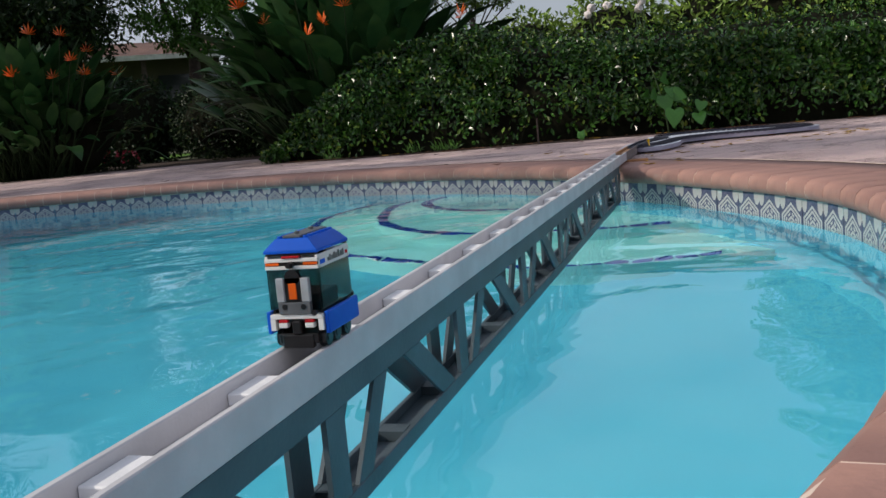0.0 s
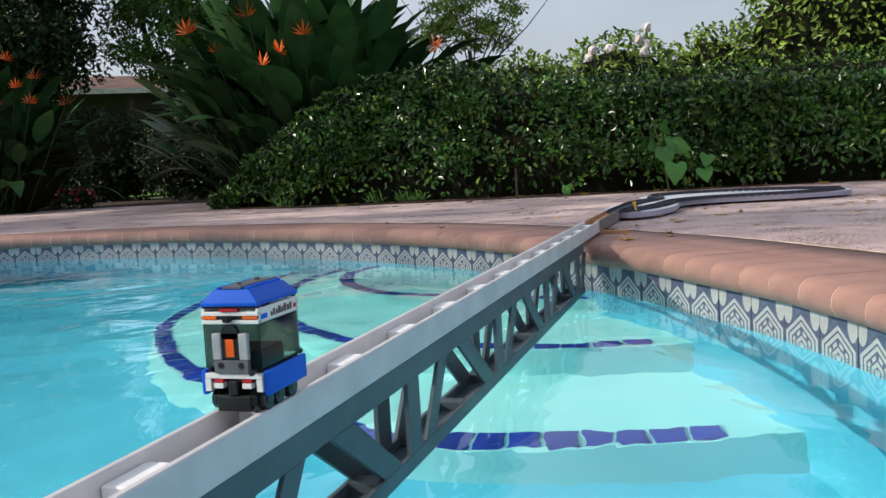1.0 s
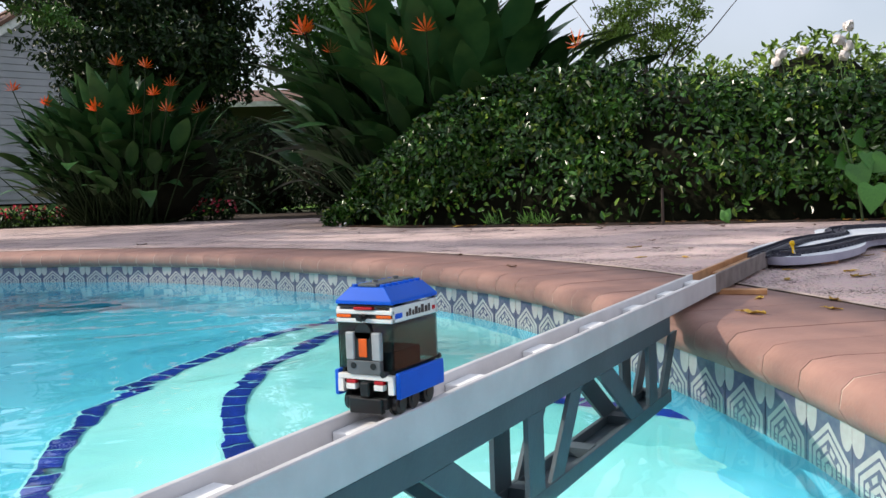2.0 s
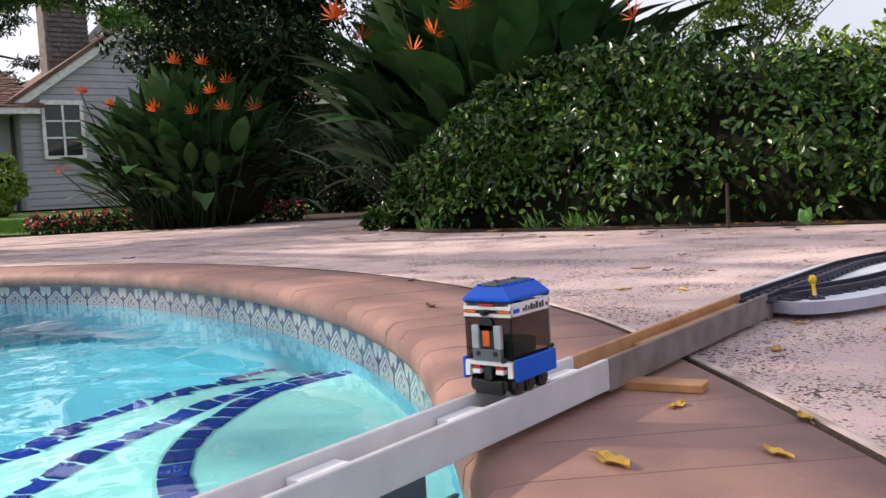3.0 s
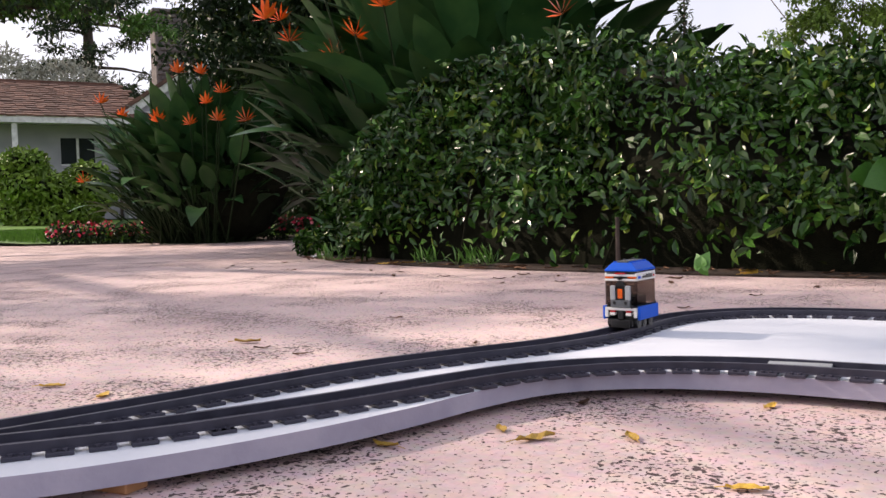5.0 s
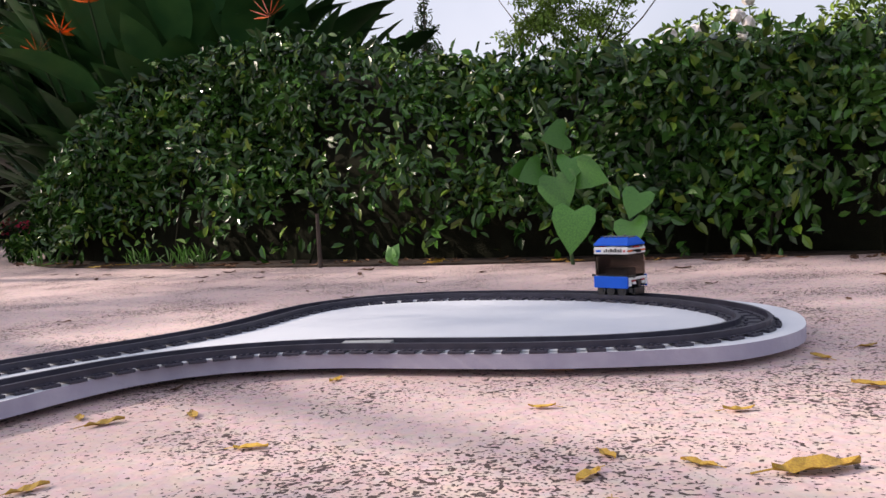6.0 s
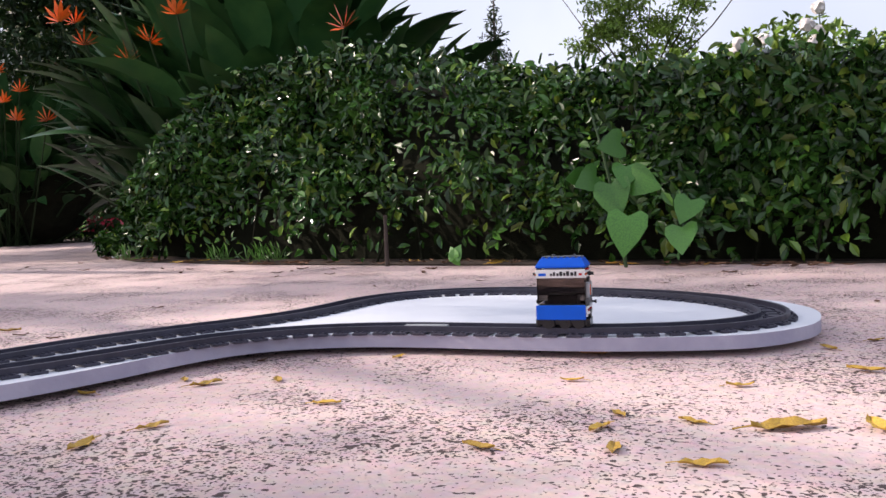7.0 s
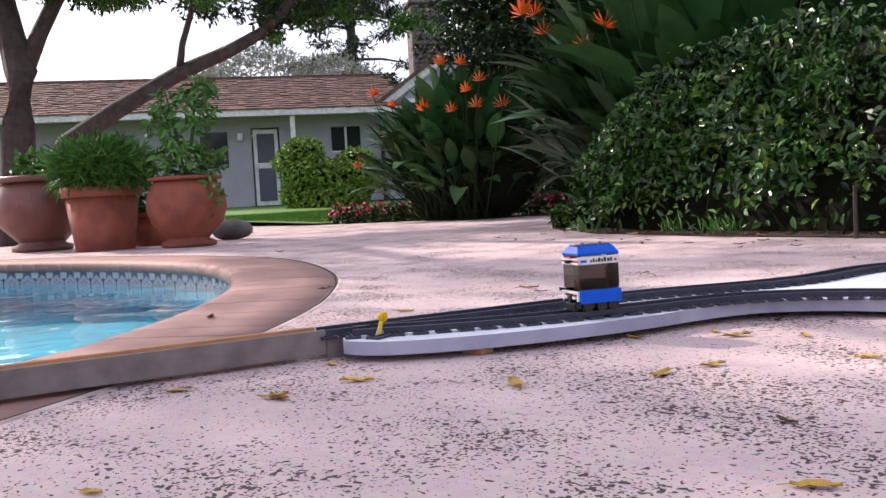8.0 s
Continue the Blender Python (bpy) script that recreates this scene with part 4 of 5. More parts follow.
# tree by the pots, whose crown shades the deck
patio_tree = build_tree("patio_tree", "spreading tree with dark leaning limbs beside the pots",
           ([(-7.84, 4.5, -.02), (-7.82, 4.52, .5), (-7.80, 4.57, 1.1), (-7.80, 4.62, 1.55), (-7.9, 4.5, 2.3), (-8.0, 4.2, 3.2), (-7.9, 3.8, 4.2)], [.19, .15, .14, .14, .11, .09, .05]),
           [([(-7.83, 4.55, .25), (-7.76, 4.96, .9), (-7.68, 5.4, 1.2), (-7.54, 5.96, 1.53), (-7.40, 6.4, 1.72), (-7.29, 6.72, 1.9), (-7.1, 7.1, 2.3), (-6.9, 7.6, 2.8)], [.11, .10, .085, .075, .065, .055, .045, .02]),
            ([(-7.54, 5.96, 1.53), (-7.5, 6.0, 1.8), (-7.48, 6.1, 2.1), (-7.4, 6.3, 2.8)], [.04, .032, .028, .015]),
            ([(-7.80, 4.60, 1.45), (-7.78, 4.8, 1.9), (-7.6, 5.2, 2.7), (-7.2, 5.6, 3.6)], [.09, .075, .06, .03]),
            ([(-7.9, 4.5, 2.3), (-7.2, 3.6, 3.2), (-6.4, 2.8, 4.0), (-5.6, 2.2, 4.4)], [.07, .06, .045, .02]),
            ([(-7.1, 7.1, 2.3), (-7.2, 6.7, 2.55), (-7.3, 6.2, 2.6)], [.03, .02, .012])],
           clumps((-6.6, 2.6, 4.6), (2.3, 2.2, 1.0), 46, .42, 3) + clumps((-7.6, 5.6, 3.0), (1.0, 2.4, .75), 30, .36, 4) + clumps((-7.5, 4.2, 2.5), (.8, .7, .5), 10, .30, 5) + clumps((-7.5, 5.1, 2.35), (.4, .8, .18), 12, .16, 6) + clumps((-7.2, 7.3, 2.3), (.4, .75, .28), 20, .17, 7) + clumps((-7.35, 6.8, 2.1), (.25, .3, .2), 7, .13, 8) + clumps((-7.7, 6.7, 2.35), (.3, .9, .28), 30, .16, 13), 28000, .075, .42, M_LEAF_D, 31, at=(-.02, -.28))
p, nm = blob_points(clumps((-7.4, 7.45, 2.17), (.25, .72, .13), 34, .11, 61) + clumps((-7.4, 8.4, 2.08), (.2, .26, .13), 12, .11, 62) + clumps((-7.38, 6.82, 1.93), (.1, .12, .13), 7, .08, 63) + clumps((-7.5, 5.3, 2.32), (.3, .75, .15), 24, .14, 64) + clumps((-7.4, 6.2, 2.25), (.2, .4, .1), 10, .10, 65), 9000, 71, .9)
# brighter green than the crown, standing for sun on these outer leaves
tagged(part("outer_foliage", leaves("outer_foliage", p, nm, .06, .40, M_LEAF_P, 71), None, patio_tree), kind="stuff")
part("limb", tube(bmesh.new(), [(-7.29, 6.72, 1.95), (-7.36, 7.2, 2.1), (-7.4, 7.8, 2.16), (-7.4, 8.4, 2.1)], [.03, .022, .016, .008], 7), M_BARK, patio_tree, smooth=True)
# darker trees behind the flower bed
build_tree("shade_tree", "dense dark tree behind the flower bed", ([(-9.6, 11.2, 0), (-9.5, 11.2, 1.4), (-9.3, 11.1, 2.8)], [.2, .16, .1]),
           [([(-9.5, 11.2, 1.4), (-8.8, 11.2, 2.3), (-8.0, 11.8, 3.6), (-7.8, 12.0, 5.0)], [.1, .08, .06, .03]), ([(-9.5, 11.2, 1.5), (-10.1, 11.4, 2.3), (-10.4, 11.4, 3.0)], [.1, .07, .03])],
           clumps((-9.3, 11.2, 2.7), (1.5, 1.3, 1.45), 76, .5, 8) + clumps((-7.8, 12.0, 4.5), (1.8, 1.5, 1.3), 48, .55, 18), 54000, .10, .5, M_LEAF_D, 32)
build_tree("rear_tree", "open tree behind the hedge with pale trunk", ([(-7.6, 13.0, 0), (-7.5, 13.0, 1.5), (-7.2, 13.0, 3.0)], [.12, .09, .05]),
           [([(-7.5, 13.0, 1.5), (-7.9, 13.0, 2.3), (-8.1, 13.0, 3.1)], [.06, .05, .02])], clumps((-7.2, 13.0, 2.6), (1.4, .8, 1.1), 44, .36, 9), 13000, .08, .5, M_LEAF_P, 33)
# added row of dark shrubs, filling the gap with painted shade
build_bush("dark_shrubs", "dark shrubs added to fill the shaded gap behind the plants", [((-4.4 - i * .75, 11.3 + (i % 2) * .4, .55), (.6, .6, .55 + .12 * (i % 3))) for i in range(8)], 12000, .08, .5, M_LEAF_D, 46)
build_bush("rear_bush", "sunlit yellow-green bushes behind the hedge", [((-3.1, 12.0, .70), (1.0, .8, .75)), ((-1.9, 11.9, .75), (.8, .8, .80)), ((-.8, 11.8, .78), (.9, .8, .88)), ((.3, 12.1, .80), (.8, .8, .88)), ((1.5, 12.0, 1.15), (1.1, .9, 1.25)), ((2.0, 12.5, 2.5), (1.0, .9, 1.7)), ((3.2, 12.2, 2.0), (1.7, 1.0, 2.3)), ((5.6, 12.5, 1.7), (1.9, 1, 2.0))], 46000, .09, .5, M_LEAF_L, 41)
build_bush("clipped_hedge", "clipped green hedge behind the glossy hedge", [((x, 8.7, .46), (.5, .42, .50)) for x in np.arange(-1.2, 6, .3)], 36000, .05, .45, M_LEAF, 42, "hedge")
rb = thing("rose_bush", "white roses standing above the hedge", "flower", m=pose(0, 0, 0))
for i, (x, y, z) in enumerate(((-1.0, 10.9, 1.30), (-.96, 10.88, 1.36), (-.43, 10.95, 1.30), (-.40, 10.95, 1.38), (-.47, 10.93, 1.44), (-.78, 10.92, 1.37), (-.39, 10.96, 1.56))):
    st = part("stem", cyl(bmesh.new(), (x * .8, y + .1, .0), (x, y, z - .02), .008, .005, 5), M_STALK, rb)
    bm = bmesh.new()
    bmesh.ops.create_icosphere(bm, subdivisions=2, radius=.05)
    for v in bm.verts:
        v.co *= 1 + .5 * noise.noise(v.co * 40 + Vector((i, 0, 0)))
    part("bloom", bm, M_ROSE, st, m=pose(x, y, z))
build_tree("bare_tree", "thin tree with sparse yellow-green leaves", ([(-3.3, 14.9, 0), (-3.35, 14.9, 1.3), (-3.4, 14.9, 2.0)], [.06, .05, .03]),
           [([(-3.38, 14.9, 1.5), (-3.38 + dx, 14.9 + dy, 2.3), (-3.38 + dx * 1.7, 14.9 + dy, 3.0)], [.014, .009, .004]) for dx, dy in ((-.7, .1), (-.45, -.2), (-.2, .2), (.1, 0), (.35, .2), (.6, -.1), (.9, .1))],
           clumps((-3.4, 14.9, 2.5), (1.2, .5, .55), 60, .18, 12), 5000, .07, .5, M_LEAF_L, 44)
cedar = []
cr = random.Random(17)
for i in range(46):
    a, z = cr.uniform(0, 2 * math.pi), cr.uniform(4.6, 9.5)
    q = cr.uniform(.4, 1) * (3.0 - .15 * (z - 4.6))
    cedar.append(((-32 + q * math.cos(a), 18.4 + q * math.sin(a), z - .18 * q), (.75, .75, .16)))
build_tree("cedar_tree", "dark cedar with drooping layered branches behind the house", ([(-32, 18.4, 0), (-32, 18.4, 5), (-31.9, 18.3, 10)], [.35, .25, .08]),
           [([(-32, 18.4, c[0][2] + .3), ((c[0][0] - 32) / 2, (c[0][1] + 18.4) / 2, c[0][2] + .25), c[0]], [.07, .05, .02]) for c in cedar[::3]], cedar, 9000, .22, .3, M_LEAF_D, 47, .9)
build_tree("fir_tree", "small dark conifer beyond the hedge", ([(-6.1, 15.8, 0), (-6.1, 15.8, 3.3)], [.08, .01]), [], [((-6.1, 15.8, 1.2 + i * .22), (.62 - i * .062, .62 - i * .062, .14)) for i in range(10)], 4000, .10, .3, M_LEAF_D, 45, .9)

# ---- house ----


def build_house():
    o = Vector((-24.05, 5.65, 0.30))
    d = Vector((2.5, 8.4, 0)).normalized()
    ang = math.degrees(math.atan2(d.y, d.x))
    h = thing("house", "low white house with brown cedar shake roof", "house", m=pose(o.x, o.y, o.z, 0, 0, ang))
    # local x runs along the front, local -y faces the pool
    for x0, x1, z1 in ((-6, 5.62, 2.35), (6.36, 7.75, 2.35), (7.75, 8.55, 1.35), (8.55, 9.2, 2.35)):
        part("wall", boxed(x0, x1, 0, .2, 0, z1), M_WALL, h)
    part("lintel", boxed(5.62, 6.36, 0, .2, 2.08, 2.35), M_WALL, h)
    part("lintel", boxed(7.75, 8.55, 0, .2, 2.04, 2.35), M_WALL, h)
    part("back_wall", boxed(-6, 9.2, 6.0, 6.2, 0, 2.35), M_WALL, h)
    dr = part("door", boxed(5.66, 6.32, .06, .11, 0, 2.04, .01), M_TRIM, h, "white screen door")
    part("screen", boxed(5.76, 6.22, .045, .058, 1.15, 1.92), M_SCREEN, dr)
    part("lower_panel", boxed(5.76, 6.22, .045, .058, .12, 1.0), M_SCREEN, dr)
    w = part("window", boxed(7.75, 8.55, .10, .13, 1.35, 2.04), M_GLASS, h)
    part("mullion", box(boxed(8.12, 8.18, .05, .099, 1.35, 2.04), 7.75, 8.55, .05, .099, 1.35, 1.39), M_TRIM, w)
    w = part("window", boxed(4.3, 5.0, -.02, -.004, 1.05, 2.0), M_GLASS, h)
    w = part("window", boxed(1.2, 2.6, -.02, -.004, 1.05, 2.0), M_GLASS, h)
    part("post", boxed(6.62, 6.74, -.9, -.78, 0, 2.3), M_TRIM, h)
    part("fascia", boxed(-6.5, 9.6, -1.02, -.98, 2.30, 2.46), M_TRIM, h)
    part("soffit", boxed(-6.5, 9.6, -.979, -.004, 2.36, 2.39), M_TRIM, h)
    part("porch_lamp", boxed(5.25, 5.4, -.14, -.004, 1.75, 1.95, .02), M_TRIM, h)
    # roof of shakes in rows
    r = random.Random(3)
    run, rise = 4.0, 1.35
    sl = math.atan2(rise, run)
    rows = 17
    quads = []
    for i in range(rows):
        t0 = i / rows
        x = -6.5 + t0 * 2.2
        while x < 9.6:
            wd = r.uniform(.14, .30)
            y0 = -1.05 + (run + .05) * t0
            z0 = 2.44 + rise * t0 + r.uniform(0, .02)
            y1 = y0 + run / rows * 1.35
            z1 = z0 + rise / rows * 1.35
            quads.append(((x, y0, z0 + .045), (x + wd - .012, y0, z0 + .045), (x + wd - .012, y1, z1 + .01), (x, y1, z1 + .01), (x, y0, z0), (x + wd - .012, y0, z0)))
            x += wd
    vs, fs = [], []
    for q in quads:
        b = len(vs)
        vs += q
        fs += [(b, b + 1, b + 2, b + 3), (b, b + 4, b + 5, b + 1)]
    me = bpy.data.meshes.new("roof")
    me.from_pydata(vs, [], fs)
    me.materials.append(M_SHAKE)
    roof = part("roof", me, None, h)
    tagged(part("roof_deck", slab([(-6.5, -1.0), (9.6, -1.0), (9.6, 3.0), (-4.3, 3.0)], 0, .02), [M_BARK, M_BARK], roof, m=Matrix.Translation((0, -1.0, 2.42)) @ pose(0, 0, 0, math.degrees(sl)) @ Matrix.Translation((0, 1.0, 0))), "dark roof boards")
    part("ridge", boxed(-4.4, 9.6, 2.9, 3.1, 3.76, 3.86), M_SHAKE, roof)
    part("rear_slope", slab([(-4.3, 0), (9.6, 0), (9.6, 4.2), (-6.5, 4.2)], 0, .03), [M_SHAKE, M_SHAKE], roof, m=Matrix.Translation((0, 3.0, 3.8)) @ pose(0, 0, 0, -math.degrees(sl)))
    # gabled wing with chimney
    g = thing("gabled_wing", "white clapboard gable wing with a dark stone chimney", "house", m=pose(o.x, o.y, o.z, 0, 0, ang))
    bm = bmesh.new()
    pts = [(9.2, 0), (16, 0), (16, 2.5), (12.6, 4.9), (9.2, 2.5)]
    lo = [bm.verts.new((x, -.6, z)) for x, z in pts]
    hi = [bm.verts.new((x, 5, z)) for x, z in pts]
    for i in range(5):
        bm.faces.new((lo[i], lo[(i + 1) % 5], hi[(i + 1) % 5], hi[i]))
    bm.faces.new(lo[::-1])
    bm.faces.new(hi)
    bmesh.ops.recalc_face_normals(bm, faces=bm.faces[:])
    part("wall", bm, M_WALL, g)
    for i in range(28):
        z = .1 + i * .17
        x0, x1 = (9.2, 16) if z < 2.5 else (9.2 + (z - 2.5) * 3.4 / 2.4, 16 - (z - 2.5) * 3.4 / 2.4)
        if x1 - x0 > .3:
            part("clapboard", boxed(x0 + .02, x1 - .02, -.63, -.603, z, z + .155, .004), M_WALL, g)
    for s in (-1, 1):
        a = math.degrees(math.atan2(2.4, 3.4))
        part("rake", boxed(-2.3, 2.3, -.78, -.635, 0, .18), M_TRIM, g, m=pose(12.6 + s * 1.78, 0, 3.58 + .02, 0, s * a, 0))
        rf = part("roof_slope", boxed(-2.35, 2.35, -.85, 5, 0, .09), M_SHAKE, g, m=pose(12.6 + s * 1.80, 0, 3.58 + .24, 0, s * a, 0))
    w = part("window", boxed(9.75, 10.6, -.70, -.635, 1.3, 2.55), M_GLASS, g)
    fr = boxed(9.68, 9.76, -.76, -.70, 1.22, 2.66)
    for q in ((10.59, 10.67, 1.22, 2.66), (10.15, 10.2, 1.3, 2.55), (9.765, 10.585, 2.55, 2.66), (9.765, 10.585, 1.22, 1.30), (9.765, 10.585, 1.72, 1.76), (9.765, 10.585, 2.13, 2.17)):
        box(fr, q[0], q[1], -.755, -.701, q[2], q[3])
    part("window_frame", fr, M_TRIM, w)
    ch = part("chimney", boxed(10.3, 11.4, .8, 1.6, 2.6, 5.5, .05), M_STONE, g, "rough dark stone chimney")
    for i in range(17):
        for j in range(4):
            x = 10.2 + .3 * j + (.1 if i % 2 else 0)
            part("stone", boxed(x + .11, min(x + .38, 11.39), .76, .798, 3.4 + i * .13, 3.2 + i * .13 + .115, .012), M_STONE, ch)
    part("cap", boxed(10.22, 11.48, .7, 1.7, 5.501, 5.6, .02), M_STONE, ch)
    part("downspout", cyl(bmesh.new(), (9.12, -.1, 0), (9.12, -.1, 2.35), .04, seg=8), M_BARK, g)
    part("upper_gable", slab([(11.3, 0), (13.2, 0), (12.25, 1.0)], 0, .1), [M_WALL, M_WALL], g, m=Matrix.Translation((0, 2.5, 4.3)) @ pose(0, 0, 0, 90))



def build_garden_house():
    g = thing("garden_house", "low garden building, its sunlit roof edge painted white", "building", m=pose(-11.6, 16.2, .1, 0, 0, 38))
    part("wall", boxed(-2.4, 2.4, 0, 2.5, 0, 1.95), M_WALL2, g)
    # roof sides coloured white to stand for sunlight along the edge
    part("roof", slab([(-2.9, -.7), (2.9, -.7), (2.9, 2.9), (-2.9, 2.9)], 0, .10), [M_SHAKE, M_TRIM], g, m=pose(0, 0, 2.0, 10))
    for x in (-2.2, -.7, .8, 2.2):
        part("post", boxed(x - .05, x + .05, -.55, -.45, 0, 1.93), M_BARK, g)
    for x in (-1.4, .1, 1.5):
        part("window", boxed(x - .4, x + .4, -.03, -.004, .8, 1.6), M_GLASS, g)


build_house()
build_garden_house()
# ---- lawn and beds ----
lawn = fill([[(-8.4, 7.25), (-10.3, 7.08), (-16, 3), (-30, -2), (-26, 24), (-9, 16), (-7.6, 9.0), (-7.5, 7.9)]], 0)
for v in lawn.verts:
    v.co.z = .012 + max(0, (-v.co.x - 8)) * .019
tagged(part("lawn", lawn, M_GRASS), "bright green lawn before the house", "lawn", kind="structure")
r = np.random.default_rng(2)
gp = np.stack([r.uniform(-13, -7.6, 26000), r.uniform(5.8, 10.5, 26000), np.zeros(26000)], 1)
gp = gp[(gp[:, 1] > 7.3 + (gp[:, 0] + 8.4) * .1) & (gp[:, 0] < -7.5 - np.maximum(0, 7.9 - gp[:, 1]) * 1.3)]
gp[:, 2] = .012 + np.maximum(0, -gp[:, 0] - 8) * .019
tagged(part("grass", leaves("grass", gp, np.tile((0, 0, 1.0), (len(gp), 1)), .05, .14, M_GRASS, 6, droop=-1.2, spread=.35), None), "short bright green grass blades", "grass", kind="stuff")
for nm, outline, lb in (("hedge_bed", [(6, 6.93), (1.5, 6.78), (.6, 6.55), (-.4, 6.37), (-1.5, 6.32), (-2.4, 6.43), (-3.05, 6.77), (-3.45, 7.4), (-3.2, 9.2), (6, 9.4)], "dark soil under the hedge"),
                        ("flower_bed", [(-4.3, 8.75), (-5.4, 8.85), (-6.4, 8.6), (-7.3, 7.9), (-8.25, 7.2), (-8.3, 7.6), (-7.7, 9.0), (-8.5, 11.5), (-3.8, 11.5)], "dark soil of the flower bed")):
    tagged(part(nm, slab(outline, -.02, .004), [M_SOIL, M_SOIL]), lb, "soil bed", kind="structure")


def build_flowers():
    """Low pink and red bedding flowers along the bed's edge."""
    edge = spline([(-8.1, 7.4), (-7.3, 8.02), (-6.4, 8.68), (-6.05, 8.86)], n=10)
    xs, tg, _ = even(edge, .17)
    rr = random.Random(9)
    for i, (x, y) in enumerate(xs):
        f = thing("bedding_flower", "low bedding plant with pink and red flowers", "flower", m=pose(x, y + .05, .01), group="bedding flowers")
        p, nm = blob_points([((0, 0, .08), (.13, .12, .10))], 160, 70 + i, .5)
        tagged(part("foliage", leaves("foliage", p, nm, .05, .55, M_LEAF_D, 70 + i), None, f), kind="stuff")
        p, nm = blob_points([((0, 0, .10), (.13, .12, .11))], 70, 170 + i, .1, .08)
        tagged(part("bloom_mass", leaves("bloom_mass", p, nm, .035, .9, M_PETAL, i), None, f), kind="stuff")


build_flowers()

# ---- pots ----


def build_pot(x, y, prof, rim, label, plant, seed, clay=None):
    p = thing("plant_pot", label, "plant pot", m=pose(x, y, 0), group="terracotta pots")
    part("pot", lathe(bmesh.new(), prof, 32), clay or M_TERRA, p, smooth=True)
    part("rim", lathe(bmesh.new(), rim, 32), clay or M_TERRA, p, smooth=True)
    zt = rim[-1][1]
    part("soil", cyl(bmesh.new(), (0, 0, zt + .0005), (0, 0, zt + .004), rim[-1][0] * .9, seg=24), M_SOIL, p)
    if plant:
        blobs, n, size, asp, ml, stems = plant
        for s in stems:
            part("stem", tube(bmesh.new(), s, [.010] * (len(s) - 1) + [.005], 6), M_STALK, p)
        q, nm = blob_points(blobs, n, seed, .6, zt - .25)
        tagged(part("foliage", leaves("foliage", q, nm, size, asp, ml, seed, droop=.1), None, p), kind="stuff")


URN = [(.13, 0), (.16, .005), (.16, .03), (.12, .045), (.13, .06), (.21, .14), (.235, .23), (.225, .31), (.19, .37), (.18, .385)]
build_pot(-5.75, 4.22, [(r * 1.25, z * 1.24) for r, z in URN], [(.232, .478), (.275, .483), (.28, .51), (.265, .52)], "large glazed brown clay urn with a leafy plant", ([((0, 0, .58), (.17, .17, .10))], 260, .07, .5, M_LEAF_P, []), 51, M_GLAZE)
build_pot(-5.0, 4.52, [(.175, 0), (.18, .005), (.225, .34)], [(.225, .3405), (.245, .342), (.25, .405), (.235, .41)], "terracotta flowerpot with feathery green foliage", ([((0, 0, .53), (.36, .30, .15)), ((-.15, 0, .50), (.25, .2, .12))], 5200, .12, .07, M_LEAF_P, []), 52)
build_pot(-4.56, 4.95, [(r * 1.04, z * 1.07) for r, z in URN], [(.187, .412), (.222, .415), (.228, .432), (.212, .437)], "terracotta urn with a climbing plant and trailing vine",
          ([((0, 0, .54), (.25, .25, .10)), ((-.1, -.1, .76), (.10, .10, .07)), ((.12, .08, .80), (.09, .09, .10)), ((.02, .1, .94), (.13, .12, .07)), ((-.18, -.05, .90), (.10, .08, .07)), ((.20, .10, .28), (.05, .05, .22)), ((.17, .10, .98), (.08, .08, .05))], 620, .07, .55, M_LEAF_P,
           [[(0, 0, .4), (.06, .05, .7), (.1, .08, 1.02)], [(0, 0, .4), (-.06, -.06, .7), (-.1, -.1, .92)], [(0, 0, .4), (-.1, 0, .65), (-.17, -.05, 1.0)], [(0, 0, .4), (.03, .06, .7), (.02, .1, 1.05)]]), 53)
build_pot(-5.25, 4.85, [(.11, 0), (.115, .005), (.14, .19)], [(.14, .1905), (.155, .192), (.16, .225), (.15, .23)], "small terracotta pot with trailing ivy", ([((0, 0, .28), (.14, .14, .10))], 300, .05, .7, M_LEAF_P, []), 54)
bm = bmesh.new()
bmesh.ops.create_icosphere(bm, subdivisions=3, radius=1, matrix=Matrix.LocRotScale((0, 0, .07), None, (.19, .12, .075)))
for v in bm.verts:
    v.co += Vector(noise.noise_vector(v.co * 9)) * .012
    v.co.z = max(v.co.z, 0)
tagged(part("boulder", bm, M_STONE, smooth=True, m=pose(-5.35, 5.45, 0, 0, 0, 20)), "rounded grey stone on the deck", "stone")
build_bush("garden_bush", "round yellow-green bush before the house", clumps((-17.5, 10.7, .85), (.6, .62, .7), 16, .36, 91) + clumps((-17.2, 11.7, .75), (.45, .55, .5), 12, .30, 92) + [((-17.4, 11.1, .4), (.8, .9, .45))], 14000, .12, .55, M_LEAF_L, 61, inner=.2)
# leaf grey raised so that the colour carries the backlight
build_bush("grey_tree", "grey-green feathery tree behind the house", [((-29, 13.6, 4.0), (1.6, 2.2, 1.9)), ((-28.4, 11.6, 3.6), (1.5, 1.6, 1.3)), ((-28.0, 15.8, 3.9), (1.3, 1.6, 1.5))], 12000, .22, .3, mat("backlit_grey_leaf", (.38, .40, .33), .7, scale=3, bump=0, island=.3), 62, "tree", core=False)

